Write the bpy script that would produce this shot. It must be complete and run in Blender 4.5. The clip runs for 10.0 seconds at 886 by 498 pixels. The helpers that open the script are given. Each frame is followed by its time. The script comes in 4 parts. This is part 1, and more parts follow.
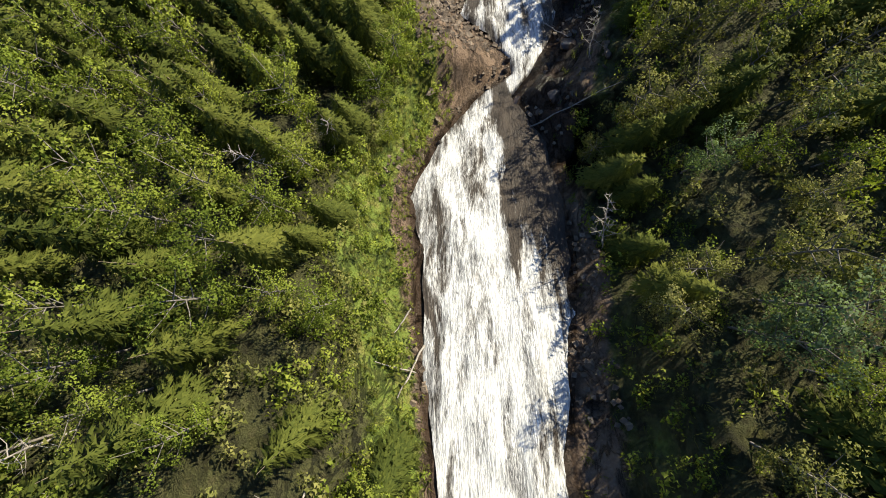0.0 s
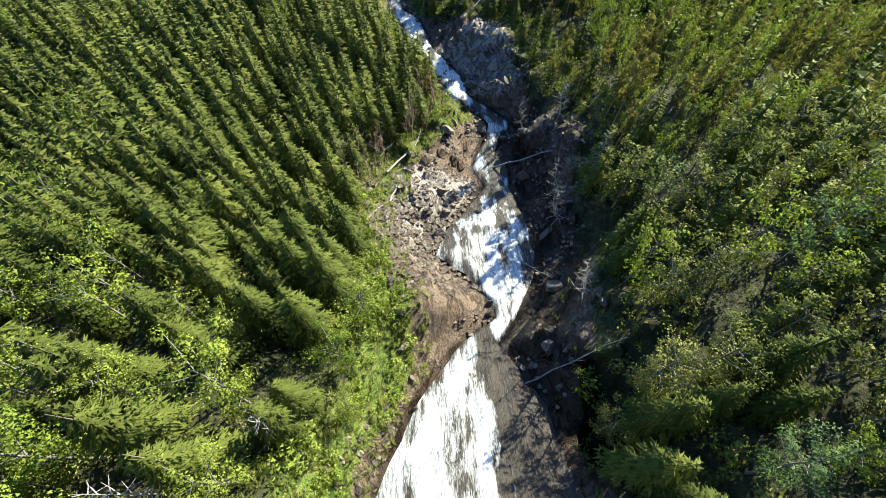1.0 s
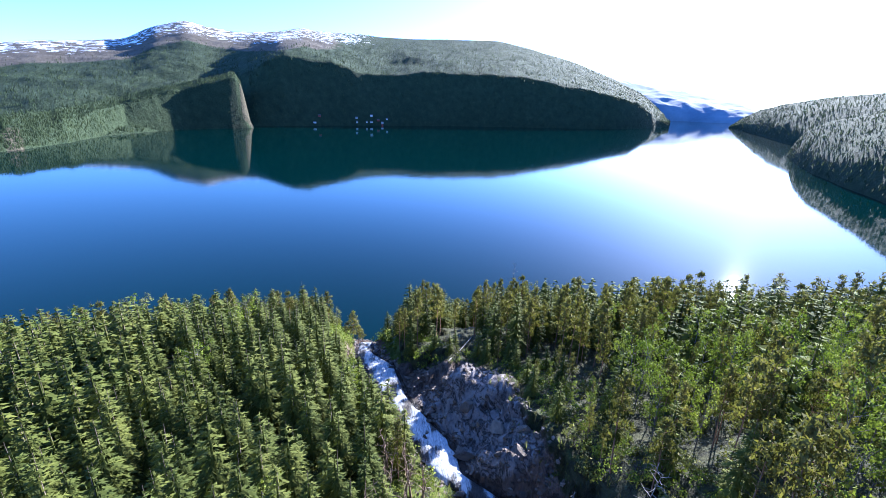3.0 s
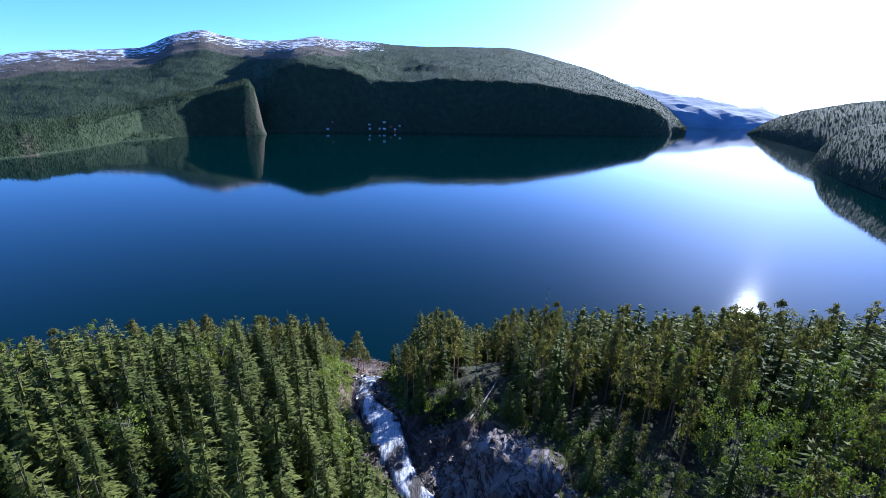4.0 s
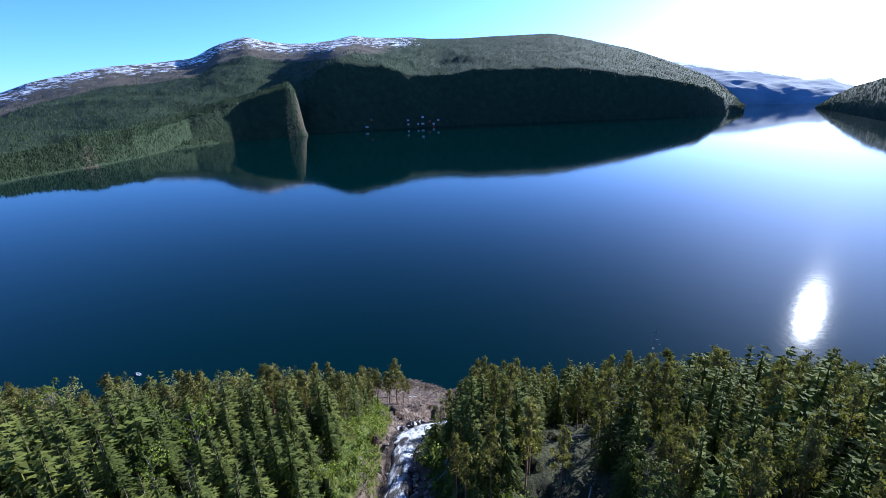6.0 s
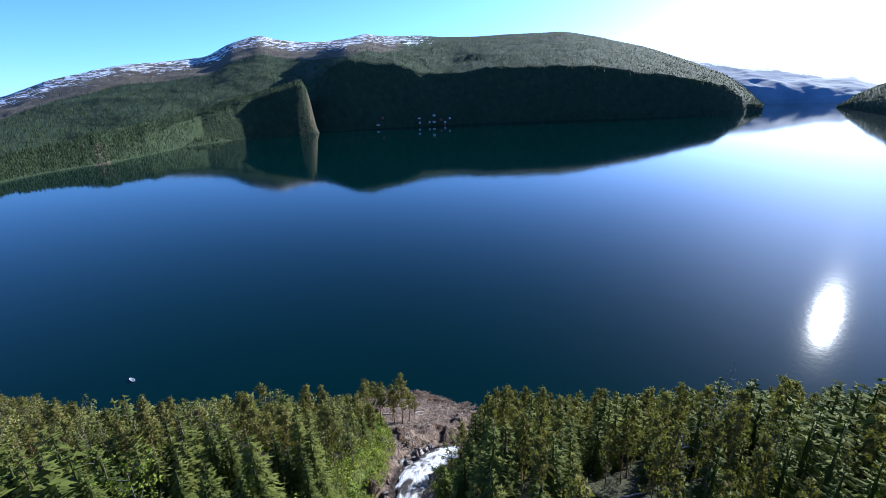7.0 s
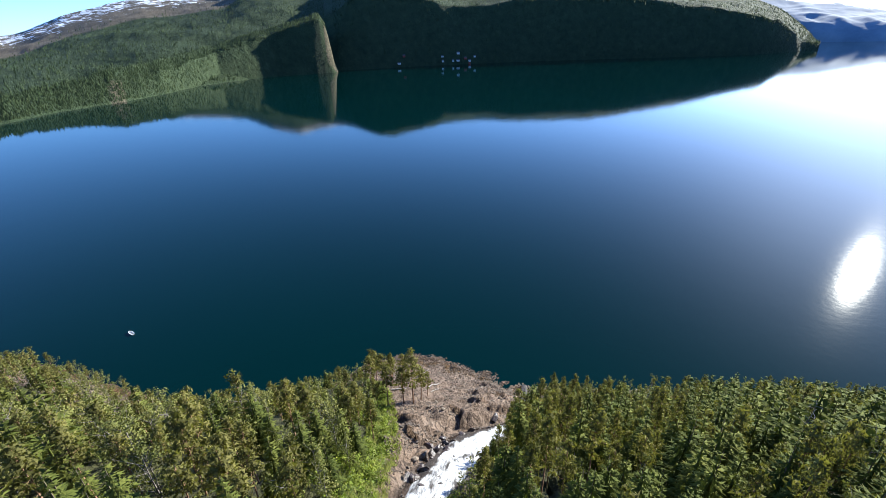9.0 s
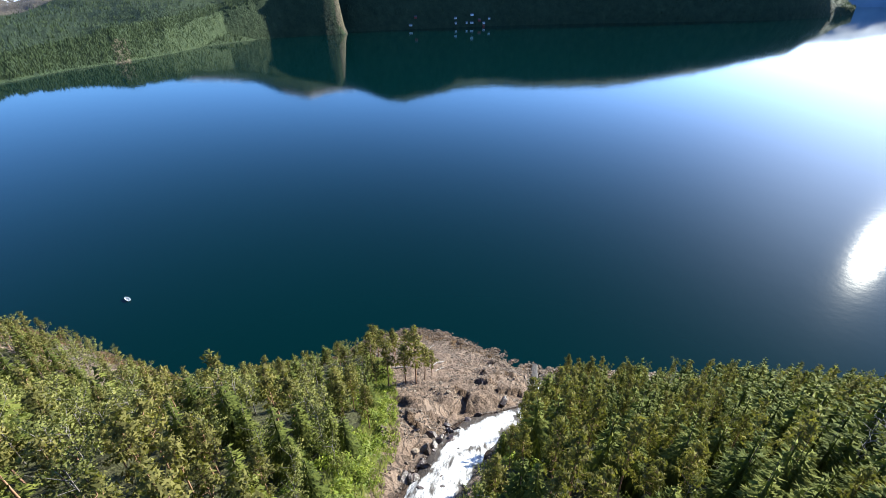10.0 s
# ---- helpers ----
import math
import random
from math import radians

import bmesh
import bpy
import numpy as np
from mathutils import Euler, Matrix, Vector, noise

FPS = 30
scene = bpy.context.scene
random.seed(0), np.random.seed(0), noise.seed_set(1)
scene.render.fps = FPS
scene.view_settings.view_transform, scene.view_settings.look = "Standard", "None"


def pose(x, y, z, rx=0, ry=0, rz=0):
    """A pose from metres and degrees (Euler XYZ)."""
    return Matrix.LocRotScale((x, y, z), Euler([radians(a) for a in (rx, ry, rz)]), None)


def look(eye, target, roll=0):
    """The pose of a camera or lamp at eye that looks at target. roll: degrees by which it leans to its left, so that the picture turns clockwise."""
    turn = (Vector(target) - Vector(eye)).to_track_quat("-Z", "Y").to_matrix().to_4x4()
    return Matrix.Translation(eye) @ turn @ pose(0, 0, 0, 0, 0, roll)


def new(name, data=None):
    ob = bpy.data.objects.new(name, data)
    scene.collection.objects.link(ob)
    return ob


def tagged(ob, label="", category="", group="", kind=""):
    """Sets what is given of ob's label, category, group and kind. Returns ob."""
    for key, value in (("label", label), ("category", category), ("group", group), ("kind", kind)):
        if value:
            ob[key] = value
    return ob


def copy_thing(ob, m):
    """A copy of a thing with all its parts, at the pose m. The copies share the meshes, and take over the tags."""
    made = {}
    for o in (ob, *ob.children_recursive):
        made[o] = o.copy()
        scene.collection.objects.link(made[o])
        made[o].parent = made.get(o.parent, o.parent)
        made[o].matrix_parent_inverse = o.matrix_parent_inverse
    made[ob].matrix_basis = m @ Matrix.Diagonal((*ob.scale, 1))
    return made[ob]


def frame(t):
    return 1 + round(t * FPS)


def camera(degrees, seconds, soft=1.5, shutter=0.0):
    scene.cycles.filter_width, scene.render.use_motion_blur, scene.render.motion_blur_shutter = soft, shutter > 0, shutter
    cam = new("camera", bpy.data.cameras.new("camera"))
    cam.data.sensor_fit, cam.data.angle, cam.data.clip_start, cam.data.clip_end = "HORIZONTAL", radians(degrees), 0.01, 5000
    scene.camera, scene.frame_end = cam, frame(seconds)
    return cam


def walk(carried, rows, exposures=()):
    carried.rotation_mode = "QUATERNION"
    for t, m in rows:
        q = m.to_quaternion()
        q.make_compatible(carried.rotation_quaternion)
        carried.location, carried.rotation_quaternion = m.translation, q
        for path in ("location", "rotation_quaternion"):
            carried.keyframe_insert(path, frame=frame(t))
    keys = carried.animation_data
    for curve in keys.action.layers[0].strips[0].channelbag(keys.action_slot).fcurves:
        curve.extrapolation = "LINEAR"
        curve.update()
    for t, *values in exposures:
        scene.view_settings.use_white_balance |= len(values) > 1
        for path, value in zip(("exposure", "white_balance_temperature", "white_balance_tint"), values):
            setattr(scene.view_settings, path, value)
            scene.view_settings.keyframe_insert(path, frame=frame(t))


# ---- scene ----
LENS = 90.0
SKY_STRENGTH, SUN_STRENGTH = 0.10, 5.0
EXPOSURES = [(0.0, 1.38, 6300, 6), (0.7, 1.7, 6200, 2), (1.0, 2.2, 5700, -2), (1.5, 2.85, 4900, 0), (2.0, 2.9, 4900, 6), (2.6, 2.85, 4700, 18), (3.2, 2.1, 4800, 19), (4.4, 1.38, 4500, 20), (5.5, 1.3, 4600, 18), (7.5, 1.4, 5000, 12), (8.5, 1.6, 5250, 10), (10.0, 1.98, 5400, 8)]
cam = camera(LENS, 10.0, soft=0.55)
PATH = [
    (0, pose(16.35, -205.83, 125.03, 3.95, 2.31, -0.38)),
    (0.5, pose(16.17, -201.90, 122.41, 16.06, 0.84, -1.43)),
    (1, pose(16.37, -198.23, 118.54, 29.28, 0.08, -2.42)),
    (1.5, pose(16.18, -193.30, 113.88, 39.69, -1.30, -3.20)),
    (2, pose(16.47, -187.99, 109.11, 51.54, -1.77, -4.30)),
    (2.5, pose(16.65, -181.93, 105.12, 63.65, -1.84, -4.84)),
    (3, pose(16.31, -175.26, 103.48, 71.34, -1.78, -5.22)),
    (4.5, pose(16.89, -152.61, 99.64, 72.13, -0.79, -2.24)),
    (5, pose(16.82, -147.67, 99.48, 71.85, 0.76, -0.89)),
    (5.5, pose(16.74, -142.57, 99.14, 71.40, 1.55, 0.06)),
    (7, pose(15.86, -125.75, 95.48, 71.22, 1.51, 2.44)),
    (7.5, pose(15.64, -120.70, 94.52, 70.03, 2.09, 2.60)),
    (8, pose(15.38, -116.02, 93.42, 67.91, 2.35, 2.90)),
    (8.5, pose(15.09, -111.72, 92.23, 65.47, 2.25, 3.76)),
    (9, pose(14.85, -107.21, 90.60, 64.39, 1.40, 5.35)),
    (9.5, pose(14.47, -103.22, 88.74, 62.95, 1.02, 6.25)),
    (10, pose(14.12, -99.36, 86.63, 60.50, 0.90, 6.88)),
]

walk(cam, PATH, EXPOSURES)

# ---- light ----
SUN_AZ, SUN_EL = radians(41.1), radians(21.7)
sun_dir = Vector((math.sin(SUN_AZ) * math.cos(SUN_EL), math.cos(SUN_AZ) * math.cos(SUN_EL), math.sin(SUN_EL)))
world = bpy.data.worlds.new("sky")
scene.world = world
world.use_nodes = True
wn = world.node_tree
sky = wn.nodes.new("ShaderNodeTexSky")
sky.sky_type, sky.sun_disc = "NISHITA", False
sky.sun_elevation, sky.sun_rotation = SUN_EL, SUN_AZ
sky.air_density, sky.dust_density, sky.ozone_density = 0.64, 0.4, 5.0
wn.links.new(sky.outputs["Color"], wn.nodes["Background"].inputs["Color"])
wn.nodes["Background"].inputs["Strength"].default_value = SKY_STRENGTH
lamp = bpy.data.lights.new("sun", "SUN")
lamp.energy, lamp.angle, lamp.color = SUN_STRENGTH, radians(0.53), (1.0, 0.87, 0.64)
new("sun", lamp).matrix_world = look(sun_dir * 300, (0, 0, 0))


# ---- materials ----
class Mat:
    """Short spelling for a node material."""

    def __init__(self, name, rough=0.8, spec=0.3):
        self.m = bpy.data.materials.new(name)
        self.m.use_nodes = True
        self.t = self.m.node_tree
        self.b = self.t.nodes["Principled BSDF"]
        self.b.inputs["Roughness"].default_value = rough
        self.b.inputs["Specular IOR Level"].default_value = spec

    def node(self, kind, **sets):
        n = self.t.nodes.new("ShaderNode" + kind)
        for key, value in sets.items():
            n.inputs[key.replace("_", " ")].default_value = value
        return n

    def link(self, a, b):
        self.t.links.new(a, b)

    def coords(self, scale=(1, 1, 1), uv=False):
        tc = self.node("TexCoord")
        mp = self.node("Mapping")
        mp.inputs["Scale"].default_value = scale
        self.link(tc.outputs["UV" if uv else "Object"], mp.inputs["Vector"])
        return mp.outputs["Vector"]

    def noise(self, scale, detail=6, rough=0.6, vec=None, distort=0.0):
        n = self.node("TexNoise", Scale=scale, Detail=detail, Roughness=rough, Distortion=distort)
        if vec is not None:
            self.link(vec, n.inputs["Vector"])
        return n.outputs["Fac"]

    def voronoi(self, scale, vec=None, feature="F1", out="Distance"):
        n = self.node("TexVoronoi", Scale=scale)
        n.feature = feature
        if vec is not None:
            self.link(vec, n.inputs["Vector"])
        return n.outputs[out]

    def ramp(self, fac, stops):
        n = self.node("ValToRGB")
        el = n.color_ramp.elements
        while len(el) < len(stops):
            el.new(0.5)
        for e, (p, c) in zip(el, stops):
            e.position = p
            e.color = (*c, 1) if len(c) == 3 else c
        self.link(fac, n.inputs["Fac"])
        return n.outputs["Color"]

    def step(self, fac, a, b):
        n = self.node("MapRange")
        n.inputs["From Min"].default_value, n.inputs["From Max"].default_value = a, b
        self.link(fac, n.inputs["Value"])
        return n.outputs["Result"]

    def math(self, op, a, b=0.0):
        n = self.node("Math")
        n.operation = op
        for i, v in enumerate((a, b)):
            if hasattr(v, "links"):
                self.link(v, n.inputs[i])
            else:
                n.inputs[i].default_value = v
        return n.outputs[0]

    def mix(self, fac, a, b, blend="MIX"):
        n = self.node("Mix")
        n.data_type, n.blend_type = "RGBA", blend
        for sock, v in ((n.inputs[0], fac), (n.inputs[6], a), (n.inputs[7], b)):
            if hasattr(v, "links"):
                self.link(v, sock)
            else:
                sock.default_value = v if isinstance(v, float) else (*v, 1)
        return n.outputs[2]

    def attr(self, name, out="Fac"):
        n = self.node("Attribute")
        n.attribute_name = name
        return n.outputs[out]

    def color(self, c):
        self.link(c, self.b.inputs["Base Color"])
        return self

    def bump(self, fac, dist, strength=1.0):
        n = self.node("Bump", Strength=strength, Distance=dist)
        self.link(fac, n.inputs["Height"])
        self.link(n.outputs["Normal"], self.b.inputs["Normal"])
        return n

    def leafy(self, amount=0.35):
        """Lets part of the light through, as leaves and needles do."""
        tr = self.node("BsdfTranslucent")
        mx = self.node("MixShader", Fac=amount)
        out = self.t.nodes["Material Output"]
        src = self.b.inputs["Base Color"].links[0].from_socket
        br = self.mix(1.0, src, (1.25, 1.35, 0.55), "MULTIPLY")
        self.link(br, tr.inputs["Color"])
        self.link(self.b.outputs[0], mx.inputs[1])
        self.link(tr.outputs[0], mx.inputs[2])
        self.link(mx.outputs[0], out.inputs["Surface"])
        return self


def foliage(name, dark, mid, light, through_light):
    m = Mat(name, 0.8, 0.06)
    info = m.node("ObjectInfo").outputs["Random"]
    geo = m.node("NewGeometry").outputs["Random Per Island"]
    tree = m.math("FRACT", m.math("ADD", info, m.attr("tint")))
    f = m.math("ADD", m.math("MULTIPLY", tree, 0.54), m.math("MULTIPLY", geo, 0.46))
    c = m.ramp(f, [(0.0, dark), (0.5, mid), (1.0, light)])
    m.color(c).leafy(through_light)
    return m.m


SPRUCE_G = foliage("spruce_needles", (0.031, 0.042, 0.009), (0.070, 0.082, 0.016), (0.124, 0.130, 0.027), 0.20)
PINE_G = foliage("pine_needles", (0.064, 0.064, 0.020), (0.126, 0.117, 0.036), (0.190, 0.170, 0.056), 0.32)
BIRCH_G = foliage("birch_leaves", (0.072, 0.100, 0.015), (0.140, 0.172, 0.026), (0.215, 0.236, 0.043), 0.28)
ROWAN_G = foliage("pale_leaves", (0.070, 0.100, 0.048), (0.118, 0.160, 0.075), (0.170, 0.215, 0.105), 0.35)
ALDER_G = foliage("alder_leaves", (0.066, 0.076, 0.022), (0.132, 0.136, 0.040), (0.205, 0.194, 0.066), 0.20)
FAR_G = foliage("far_forest", (0.021, 0.036, 0.016), (0.036, 0.053, 0.023), (0.060, 0.077, 0.033), 0.06)
GRASS_G = foliage("grass_blades", (0.090, 0.115, 0.022), (0.135, 0.155, 0.032), (0.200, 0.185, 0.065), 0.35)


def bark(name, a, b, scale=6.0):
    m = Mat(name, 0.9, 0.2)
    v = m.coords((1, 1, 0.25))
    n = m.noise(scale, 5, 0.65, v)
    m.color(m.ramp(n, [(0.3, a), (0.7, b)]))
    m.bump(n, 0.05, 0.7)
    return m.m


BARK_S = bark("spruce_bark", (0.10, 0.075, 0.055), (0.20, 0.16, 0.125))
BARK_P = bark("pine_bark", (0.16, 0.09, 0.055), (0.30, 0.18, 0.11))
BARK_B = bark("birch_bark", (0.05, 0.043, 0.036), (0.22, 0.20, 0.18), 9.0)
DEADWOOD = bark("weathered_wood", (0.13, 0.115, 0.10), (0.33, 0.30, 0.27))


def rock_colours(m, vec):
    big = m.noise(0.16, 5, 0.6, vec)
    fine = m.noise(2.2, 8, 0.7, vec)
    warp = m.node("Mapping")
    warp.inputs["Scale"].default_value = (1.0, 0.45, 0.7)
    warp.inputs["Rotation"].default_value = (0.3, 0.2, 0.9)
    m.link(vec, warp.inputs["Vector"])
    crack = m.math("ABSOLUTE", m.math("SUBTRACT", m.noise(0.5, 9, 0.72, warp.outputs["Vector"], 0.8), 0.5))
    c = m.ramp(big, [(0.28, (0.078, 0.051, 0.035)), (0.5, (0.140, 0.095, 0.066)), (0.72, (0.205, 0.150, 0.110))])
    c = m.mix(m.step(fine, 0.35, 0.75), c, m.mix(0.45, c, (0.28, 0.205, 0.150)))
    c = m.mix(m.step(crack, 0.016, 0.0), c, m.mix(0.75, c, (0.035, 0.029, 0.024)))
    pit = m.noise(0.9, 9, 0.8, warp.outputs["Vector"], 0.5)
    c = m.mix(m.step(pit, 0.46, 0.34), c, m.mix(0.7, c, (0.045, 0.037, 0.030)))
    return c, fine, crack


# wet stone; also stands in for shade on the right-bank boulders
wt = Mat("wet_shaded_rock", 0.28, 0.5)
STEM = bark("bare_stem_bark", (0.14, 0.095, 0.065), (0.30, 0.215, 0.15))
_c, _f, _k = rock_colours(wt, wt.coords())
wt.color(wt.mix(1.0, _c, (0.36, 0.34, 0.34), "MULTIPLY"))
wt.bump(_f, 0.2, 0.8)
WET_SHADED_ROCK = wt.m

st = Mat("loose_rock", 0.8, 0.3)
_v = st.coords()
_f = st.noise(2.5, 8, 0.7, _v)
_tone = st.ramp(st.math("FRACT", st.math("ADD", st.node("ObjectInfo").outputs["Random"], st.node("NewGeometry").outputs["Random Per Island"])),
                [(0.0, (0.095, 0.070, 0.050)), (0.5, (0.165, 0.125, 0.090)), (1.0, (0.270, 0.212, 0.158))])
st.color(st.mix(st.step(_f, 0.6, 0.35), _tone, st.mix(0.6, _tone, (0.05, 0.042, 0.034))))
st.bump(_f, 0.2, 0.8)
STONE = st.m

wr = Mat("weedy_stone", 0.6, 0.35)
wr.color(wr.ramp(wr.math("FRACT", wr.math("ADD", wr.noise(1.2, 6, 0.7, wr.coords()), wr.node("NewGeometry").outputs["Random Per Island"])),
                 [(0.0, (0.040, 0.026, 0.014)), (0.5, (0.110, 0.068, 0.034)), (1.0, (0.190, 0.130, 0.075))]))
WRACK = wr.m

gr = Mat("hillside_ground", 0.9, 0.2)
_v = gr.coords()
_c, _f, _k = rock_colours(gr, _v)
_litter = gr.ramp(gr.noise(0.9, 8, 0.7, _v), [(0.3, (0.030, 0.026, 0.014)), (0.55, (0.060, 0.062, 0.022)), (0.8, (0.085, 0.070, 0.035))])
_grass = gr.ramp(gr.noise(0.55, 8, 0.75, _v), [(0.25, (0.070, 0.105, 0.018)), (0.5, (0.125, 0.165, 0.028)), (0.68, (0.185, 0.170, 0.050)), (0.85, (0.300, 0.130, 0.040))])
_pebble = gr.ramp(gr.voronoi(1.6, _v, "F1", "Color"), [(0.2, (0.10, 0.075, 0.055)), (0.5, (0.18, 0.13, 0.09)), (0.9, (0.26, 0.21, 0.16))])
_rough = gr.noise(0.35, 6, 0.7, _v)
_edge = gr.math("MULTIPLY", gr.math("SUBTRACT", _rough, 0.5), 0.9)
_base = gr.mix(gr.step(gr.math("ADD", gr.attr("grassy"), _edge), 0.35, 0.6), _litter, _grass)
_base = gr.mix(gr.step(gr.math("ADD", gr.attr("pebbly"), _edge), 0.4, 0.6), _base, _pebble)
_base = gr.mix(gr.step(gr.math("ADD", gr.attr("rocky"), _edge), 0.45, 0.6), _base, _c)
_wrack = gr.ramp(gr.noise(1.3, 8, 0.75, _v), [(0.3, (0.035, 0.022, 0.010)), (0.6, (0.120, 0.068, 0.026)), (0.8, (0.190, 0.120, 0.055))])
_base = gr.mix(gr.step(gr.math("ADD", gr.attr("wrack"), _edge), 0.42, 0.6), _base, _wrack)
# wet edges, and the right bank's shade, put into the ground colour
_base = gr.mix(gr.step(gr.attr("wet_and_shade"), 0.3, 0.8), _base, gr.mix(1.0, _base, (0.30, 0.29, 0.29), "MULTIPLY"))
_slab = gr.ramp(gr.noise(0.45, 8, 0.7, _v), [(0.3, (0.17, 0.135, 0.115)), (0.5, (0.30, 0.25, 0.22)), (0.7, (0.40, 0.35, 0.31))])
_slab = gr.mix(gr.step(_k, 0.022, 0.0), _slab, (0.06, 0.05, 0.042))
_base = gr.mix(gr.step(gr.math("ADD", gr.attr("pale"), _edge), 0.40, 0.62), _base, _slab)
gr.color(_base)
gr.link(gr.ramp(gr.attr("wet_and_shade"), [(0.2, (0.9, 0.9, 0.9)), (0.8, (0.25, 0.25, 0.25))]), gr.b.inputs["Roughness"])
gr.bump(gr.math("ADD", _f, gr.math("MULTIPLY", gr.step(_k, 0.0, 0.03), 0.7)), 0.6, 1.0)
GROUND = gr.m

fo = Mat("white_water", 0.3, 0.12)
_uv = fo.coords((1, 1, 1), uv=True)
_st = fo.node("Mapping")
_st.inputs["Scale"].default_value = (2.4, 0.30, 1)
fo.link(_uv, _st.inputs["Vector"])
_streak = fo.noise(1.0, 7, 0.68, _st.outputs["Vector"], 0.4)
_st2 = fo.node("Mapping")
_st2.inputs["Scale"].default_value = (6.5, 1.1, 1)
fo.link(_uv, _st2.inputs["Vector"])
_fine = fo.noise(1.0, 9, 0.72, _st2.outputs["Vector"], 1.3)
_st3 = fo.node("Mapping")
_st3.inputs["Scale"].default_value = (0.50, 0.11, 1)
fo.link(_uv, _st3.inputs["Vector"])
_big = fo.noise(1.0, 4, 0.6, _st3.outputs["Vector"], 0.8)
_mixn = fo.math("ADD", fo.math("MULTIPLY", _streak, 0.6), fo.math("MULTIPLY", _fine, 0.4))
_cover = fo.math("ADD", fo.math("MULTIPLY", fo.math("SUBTRACT", _streak, 0.5), 1.0), fo.math("MULTIPLY", fo.math("SUBTRACT", _fine, 0.5), 0.9))
_cover = fo.math("ADD", _cover, fo.math("MULTIPLY", fo.math("SUBTRACT", _big, 0.5), 2.4))
_foam = fo.step(fo.math("ADD", _cover, fo.attr("foam")), 0.30, 0.74)
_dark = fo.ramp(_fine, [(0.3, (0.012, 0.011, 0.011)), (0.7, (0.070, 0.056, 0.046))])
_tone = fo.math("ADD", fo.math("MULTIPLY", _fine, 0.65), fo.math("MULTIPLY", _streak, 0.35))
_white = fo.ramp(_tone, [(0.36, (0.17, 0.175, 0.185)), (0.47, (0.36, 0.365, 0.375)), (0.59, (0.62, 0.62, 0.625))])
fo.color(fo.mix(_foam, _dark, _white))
fo.link(fo.ramp(_foam, [(0.0, (0.38, 0.38, 0.38)), (1.0, (0.75, 0.75, 0.75))]), fo.b.inputs["Roughness"])
fo.bump(_mixn, 0.35, 0.9)
FOAM = fo.m

wa = Mat("fjord_water", 0.04, 0.17)
wa.b.inputs["IOR"].default_value = 1.33
_v = wa.coords()
wa.color(wa.ramp(wa.noise(0.004, 3, 0.5, _v), [(0.3, (0.0004, 0.0088, 0.0082)), (0.7, (0.0006, 0.0112, 0.0108))]))
_w = wa.math("ADD", wa.noise(0.35, 3, 0.5, _v), wa.math("MULTIPLY", wa.noise(0.06, 3, 0.5, _v), 2.0))
wa.bump(_w, 0.05, 0.25)
WATER = wa.m

mo = Mat("far_slopes", 0.95, 0.1)
_v = mo.coords()
_wood = mo.ramp(mo.noise(0.045, 8, 0.75, _v), [(0.3, (0.023, 0.036, 0.019)), (0.55, (0.041, 0.058, 0.028)), (0.75, (0.065, 0.083, 0.040))])
_fell = mo.ramp(mo.noise(0.02, 8, 0.7, _v), [(0.3, (0.085, 0.072, 0.052)), (0.7, (0.150, 0.125, 0.092))])
_sv = mo.node("Mapping")
_sv.inputs["Scale"].default_value = (0.0060, 0.0060, 0.028)
_sv.inputs["Rotation"].default_value = (0.15, 0.2, 0.3)
mo.link(_v, _sv.inputs["Vector"])
_sn = mo.noise(2.6, 7, 0.6, _sv.outputs["Vector"], 1.2)
_hi = mo.step(mo.math("ADD", mo.attr("fell"), mo.math("MULTIPLY", mo.noise(0.01, 5, 0.6, _v), 0.5)), 0.6, 0.8)
_c2 = mo.mix(_hi, _wood, _fell)
_c2 = mo.mix(mo.step(mo.math("ADD", _sn, mo.math("MULTIPLY", mo.attr("snowy"), 0.24)), 0.755, 0.775), _c2, (0.82, 0.84, 0.88))
_crag = mo.ramp(mo.noise(0.12, 8, 0.75, _v), [(0.3, (0.040, 0.044, 0.026)), (0.7, (0.125, 0.105, 0.070))])
_c2 = mo.mix(mo.step(mo.math("ADD", mo.attr("crag"), mo.math("MULTIPLY", mo.noise(0.03, 5, 0.7, _v), 0.6)), 0.75, 0.9), _c2, _crag)
mo.color(_c2)
mo.bump(mo.noise(0.06, 8, 0.8, _v), 12.0, 0.7)
SLOPES = mo.m

# far range: the blue of the air's haze is put into its base colour
hz = Mat("hazed_range_rock", 0.95, 0.1)
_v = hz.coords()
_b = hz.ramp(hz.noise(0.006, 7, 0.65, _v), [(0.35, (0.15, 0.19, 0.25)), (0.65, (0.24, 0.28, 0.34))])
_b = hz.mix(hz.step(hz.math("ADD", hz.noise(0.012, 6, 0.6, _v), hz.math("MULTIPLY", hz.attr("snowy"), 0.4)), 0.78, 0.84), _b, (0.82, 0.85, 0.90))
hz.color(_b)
HAZED_ROCK = hz.m


def plain(name, c, rough=0.6, vary=0.25, scale=3.0, spec=0.4):
    m = Mat(name, rough, spec)
    n = m.noise(scale, 5, 0.65, m.coords())
    m.color(m.ramp(n, [(0.3, tuple(v * (1 - vary) for v in c)), (0.7, tuple(min(1, v * (1 + vary)) for v in c))]))
    return m.m


BOAT_WHITE = plain("boat_gelcoat", (0.78, 0.78, 0.76), 0.35, 0.05)
BOAT_DARK = plain("boat_interior", (0.30, 0.30, 0.29), 0.6)
HOUSE_WHITE = plain("white_boards", (0.75, 0.74, 0.70), 0.7, 0.06)
HOUSE_RED = plain("red_boards", (0.32, 0.07, 0.05), 0.7, 0.1)
ROOF_GREY = plain("roof_tiles", (0.10, 0.10, 0.11), 0.7, 0.2)
